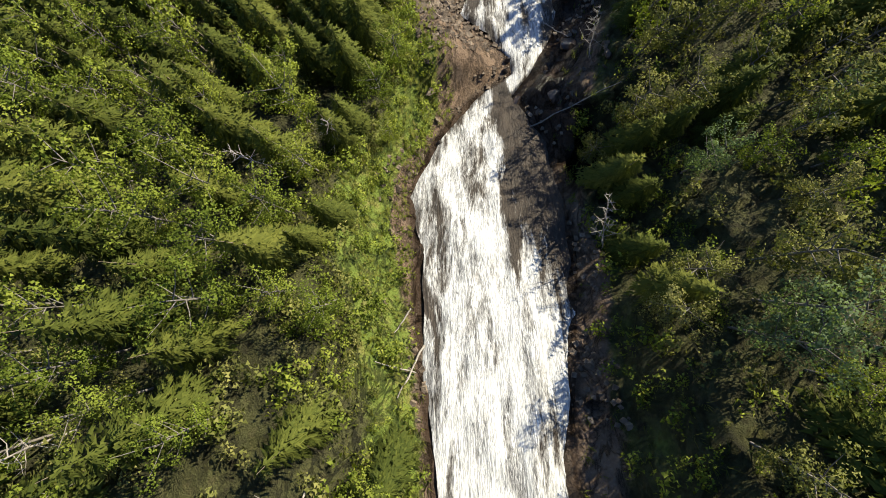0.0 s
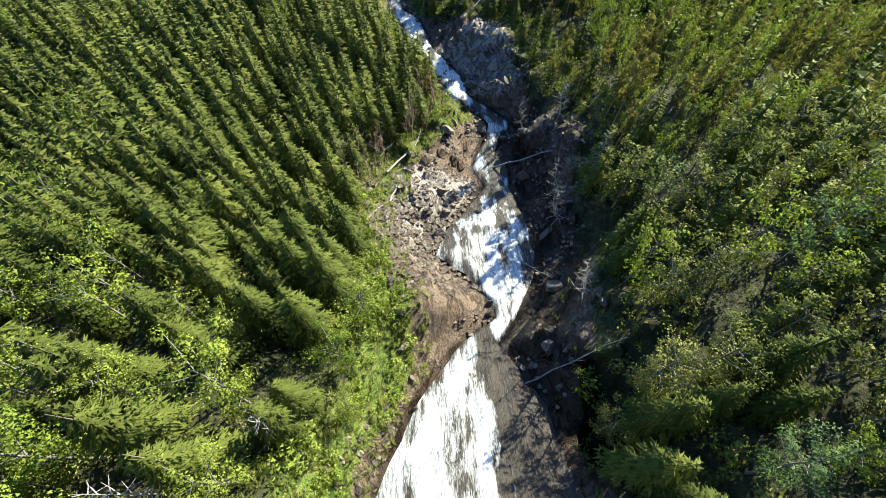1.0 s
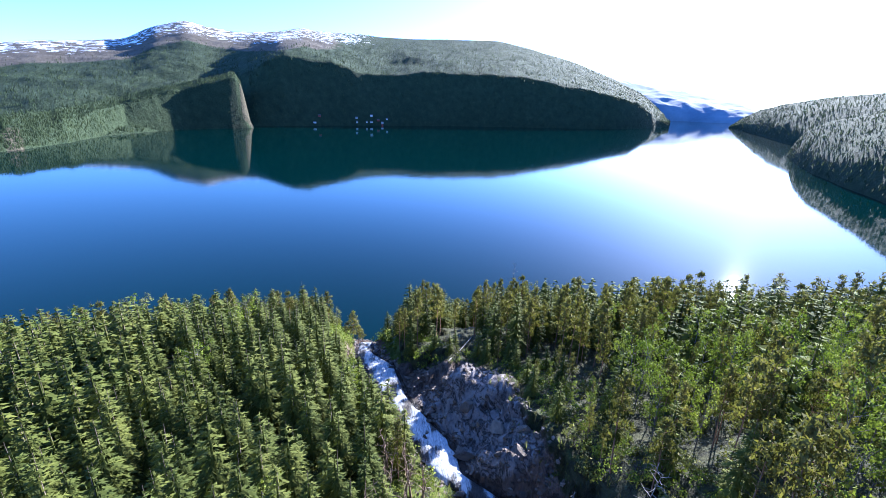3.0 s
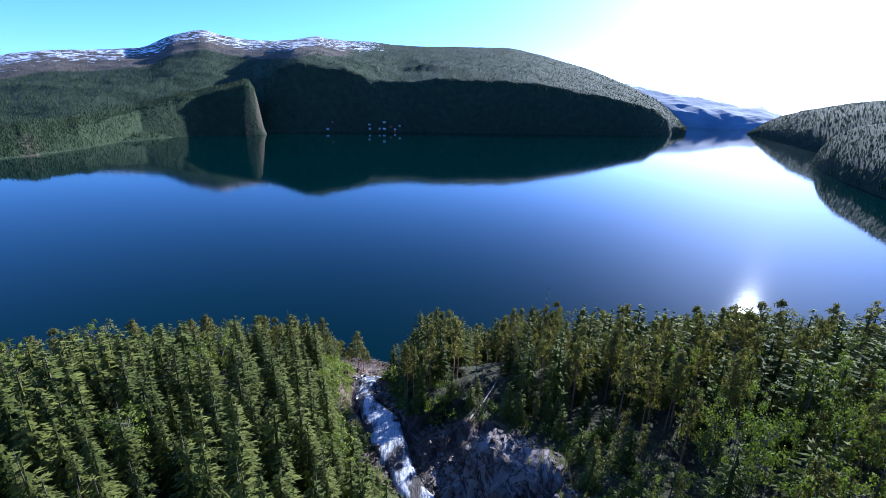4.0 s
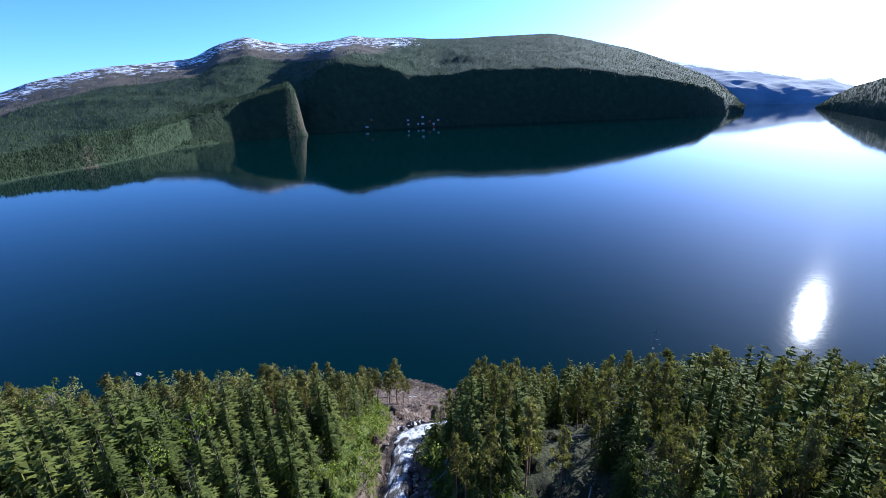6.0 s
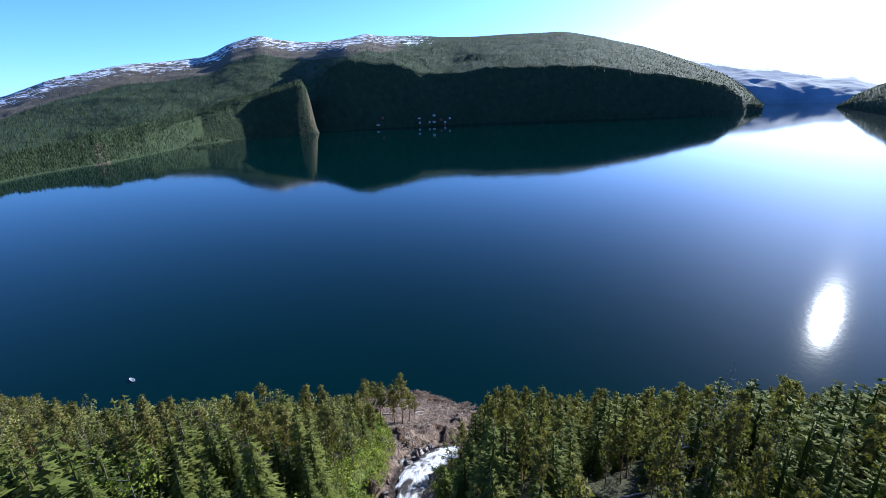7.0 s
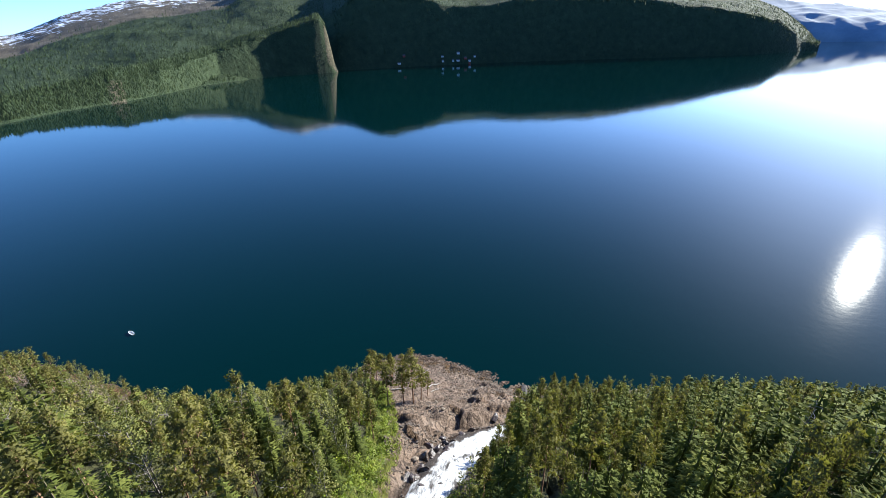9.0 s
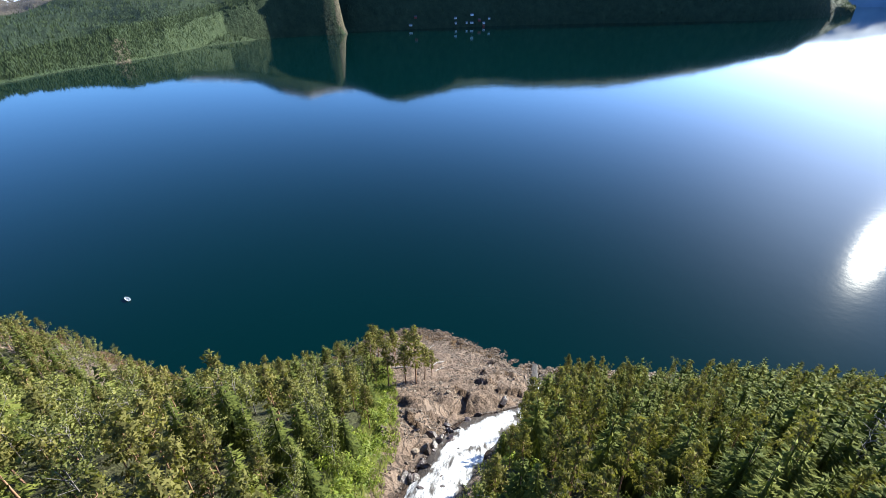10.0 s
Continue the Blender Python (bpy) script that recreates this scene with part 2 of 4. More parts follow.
GLASS_DARK = plain("window_glass", (0.03, 0.04, 0.05), 0.1, 0.1)


# ---- mesh helpers ----
def mesh_data(name, verts, faces, mats, idx=None, attrs=(), smooth=False, uv=None, normals=None):
    me = bpy.data.meshes.new(name)
    verts = np.asarray(verts, dtype=np.float32).reshape(-1, 3)
    faces = np.asarray(faces, dtype=np.int32)
    n = faces.shape[1]
    me.vertices.add(len(verts))
    me.vertices.foreach_set("co", verts.ravel())
    me.loops.add(faces.size)
    me.loops.foreach_set("vertex_index", faces.ravel())
    me.polygons.add(len(faces))
    me.polygons.foreach_set("loop_start", np.arange(0, faces.size, n, dtype=np.int32))
    me.polygons.foreach_set("loop_total", np.full(len(faces), n, dtype=np.int32))
    for m in mats:
        me.materials.append(m)
    if idx is not None:
        me.polygons.foreach_set("material_index", np.asarray(idx, dtype=np.int32))
    me.polygons.foreach_set("use_smooth", np.full(len(faces), smooth))
    for key, values in attrs:
        me.attributes.new(key, "FLOAT", "POINT").data.foreach_set("value", np.asarray(values, dtype=np.float32).ravel())
    if uv is not None:
        layer = me.uv_layers.new(name="UVMap")
        layer.data.foreach_set("uv", np.asarray(uv, dtype=np.float32)[faces.ravel()].ravel())
    me.update()
    me.validate()
    if normals is not None:
        me.polygons.foreach_set("use_smooth", np.full(len(faces), True))
        me.normals_split_custom_set_from_vertices(np.asarray(normals, dtype=np.float32))
    return me


def facing(v, f, n):
    """Turns faces so that they look the way their normals do."""
    a, b, c = v[f[:, 0]], v[f[:, 1]], v[f[:, 2]]
    g = np.cross(b - a, c - a)
    bad = (g * n[f[:, 0]]).sum(1) < 0
    f = f.copy()
    f[bad] = f[bad][:, ::-1]
    return f


def unit(n):
    return n / (np.linalg.norm(n, axis=-1, keepdims=True) + 1e-9)


def part(name, me, parent, label=""):
    ob = new(name, me)
    ob.parent = parent
    return tagged(ob, label)


def empty(name, label, category, group="", m=None):
    ob = new(name)
    if m is not None:
        ob.matrix_basis = m
    return tagged(ob, label, category, group)


def smooth01(a, b, x):
    t = np.clip((x - a) / (b - a), 0, 1)
    return t * t * (3 - 2 * t)


def lattice(seed):
    rng = np.random.default_rng(seed)
    return rng.random((256, 256))


LAT = lattice(5)


def vnoise(x, y):
    """Smooth value noise, 0 to 1, one cell a unit."""
    xi, yi = np.floor(x).astype(int), np.floor(y).astype(int)
    fx, fy = x - xi, y - yi
    fx, fy = fx * fx * (3 - 2 * fx), fy * fy * (3 - 2 * fy)
    a, b = LAT[xi & 255, yi & 255], LAT[(xi + 1) & 255, yi & 255]
    c, d = LAT[xi & 255, (yi + 1) & 255], LAT[(xi + 1) & 255, (yi + 1) & 255]
    return (a * (1 - fx) + b * fx) * (1 - fy) + (c * (1 - fx) + d * fx) * fy


def fbm(x, y, n=4, ridged=False):
    s, a, tot = 0.0, 1.0, 0.0
    for i in range(n):
        v = vnoise(x * 2**i + 17.3 * i, y * 2**i + 9.1 * i)
        s = s + a * (1 - np.abs(2 * v - 1) if ridged else v)
        tot += a
        a *= 0.5
    return s / tot


# ---- the lie of the land ----
# stream: distance along the valley, bed height, middle, half width, share of foam
STREAM = np.array([
    (-300, 150, 18.5, 3.5, 0.75), (-240, 112, 18.5, 3.2, 0.80), (-222, 100, 19.0, 3.3, 0.80), (-215, 95.6, 18.7, 4.3, 0.78), (-208.2, 91.2, 18.9, 5.6, 0.74),
    (-203.7, 88.3, 19.2, 6.1, 0.70), (-198.3, 84.8, 18.6, 6.6, 0.64), (-192, 80.9, 19.6, 5.6, 0.58), (-188.5, 78.8, 19.8, 3.6, 0.52), (-185.6, 77.0, 20.3, 1.9, 0.45),
    (-182.8, 76.3, 23.4, 0.9, 0.60), (-180.5, 75.7, 23.8, 1.5, 0.70), (-177, 74.2, 23.6, 3.8, 0.70), (-173.5, 72.8, 22.5, 6.0, 0.62), (-168.6, 71.0, 23.1, 5.1, 0.55),
    (-164, 69.0, 24.8, 3.2, 0.22), (-160, 67.6, 25.8, 2.0, 0.05)])
STREAM = np.vstack([STREAM, np.array([
    (-155, 66.2, 25.4, 2.5, 0.66), (-151.7, 65.5, 25.0, 1.3, 0.50), (-148, 65.0, 26.6, 1.6, 0.12), (-144, 64.3, 27.8, 1.9, 0.60), (-140, 63.4, 25.5, 1.5, 0.16),
    (-136, 63.0, 22.0, 1.6, 0.62), (-132, 62.5, 21.0, 2.3, 0.78), (-129, 62.0, 20.0, 2.1, 0.78), (-124, 61.2, 18.0, 1.8, 0.72), (-118, 60.2, 15.6, 1.6, 0.64),
    (-111.5, 59.1, 13.8, 2.3, 0.74), (-105, 57.9, 11.8, 2.6, 0.76), (-100.8, 57.2, 9.8, 1.7, 0.50), (-95, 55.2, 9.3, 1.3, 0.48), (-87, 51.3, 8.6, 1.7, 0.62),
    (-76.5, 44.5, 8.3, 2.3, 0.74), (-71.5, 41.2, 8.8, 2.7, 0.80), (-64.5, 36.0, 10.2, 3.5, 0.84)])])
STREAM = np.vstack([STREAM, np.array([
    (-57.5, 30.5, 11.5, 3.9, 0.84), (-51, 25.6, 13.0, 4.1, 0.84), (-45, 21.2, 16.0, 4.3, 0.80), (-41, 18.5, 20.0, 3.4, 0.66), (-37.5, 16.4, 22.6, 1.8, 0.56),
    (-31.3, 13.0, 24.3, 0.9, 0.30), (-24, 8.4, 25.3, 0.9, 0.25), (-18, 4.2, 25.9, 0.9, 0.25), (-14, 2.1, 26.2, 1.0, 0.20), (-9, 0.8, 26.6, 1.0, 0.20), (-4, -0.3, 27.0, 2.2, 0.15), (20, -6.0, 28.0, 3.0, 0.0)])])
SY = STREAM[:, 0]
# where bare ground ends and trees begin, on either side
LEFT_EDGE = ([-300, -215, -212, -206, -201.6, -196, -190, -182, -179, -174, -170.6, -164, -158.7, -154.8, -152, -145, -136.5, -127, -117, -110, -105, -95, -88, -79, -72, -60, -46, -35, -15, 10],
             [11, 13.5, 12, 10.5, 8.6, 8.8, 12.1, 12.4, 10.3, 10.2, 8.2, 8.3, 8, 9.7, 12.5, 18, 17.8, 15.5, 10, 8.5, 5.5, 4.5, 3.5, 2.5, 1.5, 0.2, -3.7, -7, -17, -30])
RIGHT_EDGE = ([-300, -212, -206, -196, -192, -187, -180, -174, -165, -160, -154, -150, -146, -138, -133, -126, -120, -115, -111, -107, -100, -95, -87, -76, -71.5, -64.5, -57, -51, -45, -38, -31, -12],
              [27, 26.7, 28, 27.2, 27.9, 30, 31.8, 33.5, 34.5, 36.5, 38, 36.5, 34, 33, 32, 32, 31.5, 28.5, 21, 16.5, 14, 13, 12.5, 13, 14, 15.5, 17, 19, 22, 26, 27.5, 32])
SHORE = ([-3000, -900, -400, -171, -115, -75, -53, -33, -20, -12, 1, 14, 28, 52, 85, 140, 300, 900, 3000],
         [220, 120, 40, 4, -6, -17, -21, -10, 4, 9, 8, 2, -4, -4, -2, -4, -20, -160, -900])


def stream(y, col):
    return np.interp(y, SY, STREAM[:, col])


def seaward(x, y):
    """Distance along the valley, counted from the winding shore near the water."""
    ys = np.interp(x, *SHORE)
    d = ys - y
    return y - ys * np.exp(-np.maximum(d, 0) / 45) * np.maximum(smooth01(4, 30, np.abs(x - 8)), smooth01(34, 12, d))


def height(x, y):
    """Ground height of the hillside by the fjord."""
    x, y = np.asarray(x, float), np.asarray(y, float)
    ye = seaward(x, y)
    z = np.interp(ye, SY, STREAM[:, 1])
    far_slope = np.maximum(-300 - ye, 0) * 0.55
    z = z + far_slope
    z = np.where(ye > -4, np.minimum(z, -0.25 - 0.22 * (ye + 4)), z)
    u = np.abs(x - stream(y, 2)) - stream(y, 3)
    land = smooth01(-6, -30, ye)
    gully = smooth01(0.2, 8, u)
    right = (x > stream(y, 2)) * smooth01(-95, -140, y)
    z = z + land * (gully * (3.6 + 1.6 * right + 2.2 * (x < stream(y, 2)) * smooth01(-165, -185, y)) + 5.0 * smooth01(3, 22, u) * (x > stream(y, 2)) * smooth01(-135, -150, y) - smooth01(22, 110, u) * np.where(x > 0, 2.0, 6.0) * smooth01(-25, -55, y))
    z = z - 0.7 * smooth01(0.3, -0.6, u) * land
    z = z + land * (fbm(x / 23, y / 23, 3) - 0.5) * 5 * smooth01(6, 40, u)
    bare = 1 - smooth01(8, 16, u)
    lumps = (fbm(x / 5.5, y / 7.5, 4, True) - 0.6) * 2.6 + (fbm(x / 1.7, y / 2.3, 3, True) - 0.6) * 0.8
    wx_ = x + (fbm(x / 3, y / 3, 2) - 0.5) * 2.5
    lumps = lumps * 0.55 + cells(wx_ / 4.2, y / 5.5, 3) * 1.05 + cells(wx_ / 1.7, y / 2.2, 60) * 0.42
    lumps = lumps * (1 - 0.6 * (x < stream(y, 2)) * smooth01(-158, -166, y))
    z = z + smooth01(2, -12, ye) * lumps * smooth01(0.1, 2.2, u) * (0.35 + 0.65 * bare)
    z = z + np.where(ye > -8, (fbm(x / 3, y / 3, 3) - 0.5) * 0.5, 0)
    return np.maximum(z, -60)


def cells(x, y, seed):
    """Flat tilted blocks, like broken bedrock: a height between -1 and 1."""
    xi, yi = np.floor(x).astype(int), np.floor(y).astype(int)
    best, val = np.full(np.shape(x), 9.0), np.zeros(np.shape(x))
    for ox in (-1, 0, 1):
        for oy in (-1, 0, 1):
            a, b = (xi + ox + seed) & 255, (yi + oy) & 255
            px, py = xi + ox + LAT[a, b], yi + oy + LAT[b, a]
            d = (x - px) ** 2 + (y - py) ** 2
            tilt = (LAT[a, (b + 40) & 255] - 0.5) * (x - px) * 2 + (LAT[(a + 40) & 255, b] - 0.5) * (y - py) * 2
            v = LAT[(a + 90) & 255, (b + 30) & 255] * 2 - 1 + tilt
            val = np.where(d < best, v, val)
            best = np.minimum(d, best)
    return val


def grid_faces(nx, ny):
    i = np.arange(nx * ny).reshape(ny, nx)
    return np.stack([i[:-1, :-1], i[:-1, 1:], i[1:, 1:], i[1:, :-1]], -1).reshape(-1, 4)


def spaced(parts):
    return np.unique(np.round(np.concatenate([np.arange(a, b, s) for a, b, s in parts]), 3))


gx = spaced([(-4900, -600, 300), (-600, -160, 22), (-160, -30, 3.0), (-30, -9, 0.85), (-9, 34, 0.5), (34, 60, 0.85), (60, 180, 3.0), (180, 600, 22), (600, 4901, 300)])
gy = spaced([(-900, -330, 30), (-330, -240, 4), (-240, 22, 0.72), (22, 120, 7), (120, 600, 60), (600, 4801, 400)])
X, Y = np.meshgrid(gx, gy)
Z = height(X, Y)


def height1(x, y):
    """Height of the ground sheet itself at one place."""
    i = min(max(int(np.searchsorted(gx, x)) - 1, 0), len(gx) - 2)
    j = min(max(int(np.searchsorted(gy, y)) - 1, 0), len(gy) - 2)
    fx, fy = (x - gx[i]) / (gx[i + 1] - gx[i]), (y - gy[j]) / (gy[j + 1] - gy[j])
    return float((Z[j, i] * (1 - fx) + Z[j, i + 1] * fx) * (1 - fy) + (Z[j + 1, i] * (1 - fx) + Z[j + 1, i + 1] * fx) * fy)


U = np.abs(X - stream(Y, 2)) - stream(Y, 3)
le, re = np.interp(Y, *LEFT_EDGE), np.interp(Y, *RIGHT_EDGE)
inside = np.minimum(X - le, re - X)
rocky = smooth01(-1.5, 3.0, inside) * (1 - 0.6 * smooth01(3.0, 1.0, X - le) * smooth01(-150, -185, Y)) + 0.5 * smooth01(3, 0, U)
meadow = smooth01(6.0, 3.5, X - le) * smooth01(-168, -160, Y) * smooth01(-118, -126, Y) * (X > le - 8)
rocky = rocky * (1 - 0.95 * meadow)
grassy = meadow * 0.75 + (1 - meadow) * smooth01(-4.5, -0.5, inside) * np.where(X > 16, 0.35, 0.85)
ye = Y - np.interp(X, *SHORE)
pebbly = smooth01(-24, -17, ye) + 0.9 * smooth01(3.0, 0.5, X - le) * smooth01(-152, -160, Y) * smooth01(-180, -172, Y)
wet_and_shade = np.maximum(smooth01(1.6, 0.1, U), 0.5 * smooth01(0.5, 0.1, Z) * (ye > -18))
wrack = smooth01(1.5, 0.8, Z) * smooth01(-20, -15, ye)
# shadow over the right bank of the upper stream, painted in as darkening
wet_and_shade = np.maximum(wet_and_shade, 0.85 * smooth01(7.5, 4.0, U) * (X > stream(Y, 2)) * smooth01(-202, -196, Y) * smooth01(-138, -146, Y))
pale = smooth01(-140, -137, Y) * smooth01(-116, -121, Y) * smooth01(0.5, 1.5, X - stream(Y, 2) - stream(Y, 3)) * smooth01(0, 2, re - X)
pale = np.maximum(pale, 0.75 * smooth01(-178, -172, Y) * smooth01(-154, -160, Y) * smooth01(1.0, 4.0, X - le) * smooth01(-0.5, -2.0, X - stream(Y, 2) + stream(Y, 3)))
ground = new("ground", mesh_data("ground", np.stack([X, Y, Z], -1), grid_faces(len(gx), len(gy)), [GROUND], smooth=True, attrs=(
    ("rocky", rocky), ("grassy", grassy), ("pebbly", pebbly), ("wet_and_shade", wet_and_shade), ("pale", pale), ("wrack", wrack))))
tagged(ground, "steep forest hillside with grass, gravel and bare rock", "ground", kind="structure")

wx = spaced([(-4900, -500, 400), (-500, 500, 50), (500, 4901, 400)])
wy = spaced([(-300, 400, 50), (400, 4801, 400)])
WX, WY = np.meshgrid(wx, wy)
fjord = new("water_fjord", mesh_data("water_fjord", np.stack([WX, WY, 0 * WX], -1), grid_faces(len(wx), len(wy)), [WATER], smooth=True))
tagged(fjord, "deep blue-green fjord with a calm faintly rippled surface", "water", kind="structure")

# the stream's surface
ny, nx = 620, 25
sy = np.linspace(-290, 0, ny)
su = np.linspace(-1, 1, nx)
SUU, SYY = np.meshgrid(su, sy)
wob = (fbm(SYY / 4.0 + 40 * np.sign(SUU), SYY * 0 + 3.3, 3) - 0.5) * 1.4
half = stream(SYY, 3) + wob * np.abs(SUU)
SX = stream(SYY, 2) + SUU * half
SZ = np.interp(seaward(stream(SYY, 2), SYY), SY, STREAM[:, 1]) + 0.25 + ((fbm(SX / 0.9, SYY / 2.2, 3) - 0.5) * 1.1 + (fbm(SX / 2.2, SYY / 3.5, 2, True) - 0.5) * 0.6) * np.minimum(1, half / 3.6) ** 1.5 * (0.6 + 0.4 * smooth01(-160, -172, SYY))
SZ = SZ - 0.5 * np.abs(SUU) ** 4
along = np.concatenate([[0], np.cumsum(np.hypot(np.diff(sy), np.diff(stream(sy, 1))))])
foam = stream(SYY, 4) - 0.28 * smooth01(0.55, 1.0, np.abs(SUU)) + (fbm(SX / 1.3, SYY / 2.6, 4) - 0.53) * np.where(SYY < -95, 2.1, 1.3) * smooth01(-190, -160, SYY)
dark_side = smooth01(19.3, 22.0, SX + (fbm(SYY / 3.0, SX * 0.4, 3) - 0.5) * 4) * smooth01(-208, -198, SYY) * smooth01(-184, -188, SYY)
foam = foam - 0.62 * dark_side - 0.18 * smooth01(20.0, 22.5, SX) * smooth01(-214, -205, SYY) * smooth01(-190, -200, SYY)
foam = foam - 0.55 * smooth01(-0.15, -0.65, SUU) * smooth01(-75, -62, SYY) * smooth01(-38, -46, SYY)
foam = foam - 0.8 * smooth01(-10, -5, SYY)
SZ = SZ - 0.9 * smooth01(-10, -3, SYY)
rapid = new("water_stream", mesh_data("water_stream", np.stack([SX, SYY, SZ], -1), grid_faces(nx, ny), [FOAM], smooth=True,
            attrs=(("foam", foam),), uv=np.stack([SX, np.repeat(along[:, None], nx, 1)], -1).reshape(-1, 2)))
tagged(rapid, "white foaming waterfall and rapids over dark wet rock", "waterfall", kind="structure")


# ---- the far side of the fjord ----
EYE = np.array([16.0, -150.0, 100.0])


def landform(name, label, az, shore_r, top_r, top_el, mat, rows=70, rough=14.0, bend=0.62, attrs=None, seed=0.0, back=True, amin=None, amax=None, step=0.2, jag=0.0, soften=0.0, brow=None):
    """A hill seen across the water: shore, skyline and distance given by bearing from the viewpoint."""
    a = np.arange(amin if amin is not None else az[0], (amax if amax is not None else az[-1]) + 1e-6, step)
    q = np.linspace(0, 1, rows)
    A, QQ = np.meshgrid(a, q)

    def eased(values, width):
        # a running mean over bearings, so that the slope turns without creases
        o = np.linspace(-width / 2, width / 2, 15) if width else np.zeros(1)
        return np.mean([np.interp(a + k, az, values) for k in o], axis=0)[None, :] + 0 * A

    d0, d1 = eased(shore_r, soften), eased(top_r, soften * 3)
    el = np.tan(np.radians(eased(top_el, soften * 0.6)))
    r = d0 + (d1 - d0) * QQ ** 1.15
    z1 = EYE[2] + d1 * el
    z = -6 + (z1 + 6) * QQ ** eased(np.broadcast_to(bend, len(az)), soften * 3)
    if brow is not None:
        db, zb = eased(brow[0], soften), EYE[2] + eased(brow[0], soften) * np.tan(np.radians(eased(brow[1], soften)))
        k = 0.38
        lo, hi = np.clip(QQ / k, 0, 1), np.clip((QQ - k) / (1 - k), 0, 1)
        r = np.where(QQ < k, d0 + (db - d0) * lo, db + (d1 - db) * hi)
        z = np.where(QQ < k, -6 + (zb + 6) * lo ** 0.9, zb + (z1 - zb) * hi ** 0.92)
    x, y = EYE[0] + r * np.sin(np.radians(A)), EYE[1] + r * np.cos(np.radians(A))
    n = (fbm(x / 260 + seed, y / 260, 5, True) - 0.55) * 2
    z = z + n * rough * np.minimum(QQ * 5, 1) * (0.12 + 1.1 * (1 - QQ) ** 1.5) * np.minimum(r / 1500, 2)
    z = z + (fbm(x / 60 + seed, y / 60, 3) - 0.5) * rough * 0.35 * np.minimum(QQ * 8, 1) * (1.1 - QQ)
    z = z + (fbm(A * 0.9 + seed, A * 0, 4) - 0.5) * jag * QQ ** 0.5
    if back:
        x = np.vstack([x, EYE[0] + (r[-1:] + 180) * np.sin(np.radians(A[-1:]))])
        y = np.vstack([y, EYE[1] + (r[-1:] + 180) * np.cos(np.radians(A[-1:]))])
        z = np.vstack([z, z[-1:] * 0 - 8])
        QQ = np.vstack([QQ, QQ[-1:]])
        A = np.vstack([A, A[-1:]])
    at = attrs(A, QQ, x, y, z) if attrs else ()
    ob = new(name, mesh_data(name, np.stack([x, y, z], -1), grid_faces(x.shape[1], x.shape[0]), [mat], smooth=True, attrs=at))
    tagged(ob, label, "mountain", kind="structure")
    return x, y, z


def main_attrs(A, q, x, y, z):
    rise = np.degrees(np.arctan2(z - EYE[2], np.hypot(x - EYE[0], y - EYE[1])))
    under = np.interp(A, M_AZ, M_EL) - rise
    fell = smooth01(2.3, 1.3, under) * smooth01(-3, -12, A)
    snowy = smooth01(1.7, 0.5, under) * smooth01(-1, -6, A)
    return (("fell", fell), ("snowy", snowy), ("crag", 0 * z))


M_AZ = [-85, -65, -50, -46, -42, -38.1, -35.9, -33, -30.3, -28.3, -25.9, -22.8, -20.9, -18.6, -16.2, -13.8, -11.1, -9.8, -7, -4.6, -2, 2, 6, 11.4, 15.1, 18.9, 21, 23.2, 25, 26.2, 28.2, 30.4, 31.2, 31.8]
M_EL = [1.0, 0.9, 0.5, 0.9, 2.4, 3.4, 3.9, 4.1, 4.5, 4.8, 6.1, 6.95, 6.5, 6.3, 6.35, 6.6, 7.2, 6.9, 6.9, 6.85, 6.65, 6.6, 6.75, 6.7, 6.0, 5.0, 4.35, 3.6, 2.9, 2.3, 1.5, -0.2, -1.0, -2.0]
M_D0 = np.interp(M_AZ, [-85, -50, -46, -42, -38, -34, -30, -27.6, -20, -17.5, -12, -5, 2, 9, 18, 22, 26.4, 28, 30.5, 31.8], [800, 900, 930, 1060, 1130, 1200, 1300, 1380, 1640, 1600, 1650, 1730, 1810, 1890, 2000, 2080, 2190, 2280, 2500, 2760])
M_D1 = np.interp(M_AZ, [-85, -46, -30, -14, -8, 2, 11, 18, 23, 28, 31.8], [3000, 3300, 3400, 3500, 4100, 4550, 4600, 4500, 4200, 3500, 2880])
# where the steep lower face gives way to the sloping top
M_BE = np.interp(M_AZ, [-50, -44, -39, -33, -28, -22, -18.5, -16, -14, -9, -5.5, -3, 2, 8, 15, 20, 25, 28.5, 31.8], [-4.2, -3.9, -2.9, -1.6, -0.5, 0.8, 1.6, 2.8, 4.3, 4.1, 2.9, 2.6, 3.1, 3.1, 2.5, 1.9, 0.9, 0.1, -2.1])
M_BD = M_D0 + np.interp(M_AZ, [-50, -20, -17, -13, -5, 28, 31.8], [330, 260, 130, 110, 105, 90, 30])
far_x, far_y, far_z = landform("backdrop_mountain", "forested mountain with snow patches on its bare top", M_AZ, M_D0, M_D1, M_EL, SLOPES, rows=90, rough=26, attrs=main_attrs, soften=2.2, brow=(M_BD, M_BE))

# the headland with the bare cliff
H_AZ = [-50, -46, -43.6, -41.2, -38.6, -34.9, -29.7, -24, -21.6, -19.7, -18.8, -18.3, -17.95, -17.7, -17.4]
H_EL = [-4.6, -4.2, -3.65, -3.05, -2.45, -1.8, -0.55, 0.85, 1.55, 2.05, 2.15, 1.2, -0.9, -2.8, -3.8]
H_D0 = np.interp(H_AZ, [-50, -46, -44, -40, -36, -33.5, -31, -28, -24, -20, -17.4], [800, 890, 940, 990, 1070, 1200, 1340, 1415, 1460, 1490, 1525])
H_D1 = H_D0 + np.interp(H_AZ, [-50, -36, -30, -19, -17.4], [110, 100, 130, 150, 60])
H_BASE = -np.degrees(np.arctan(100 / H_D0))
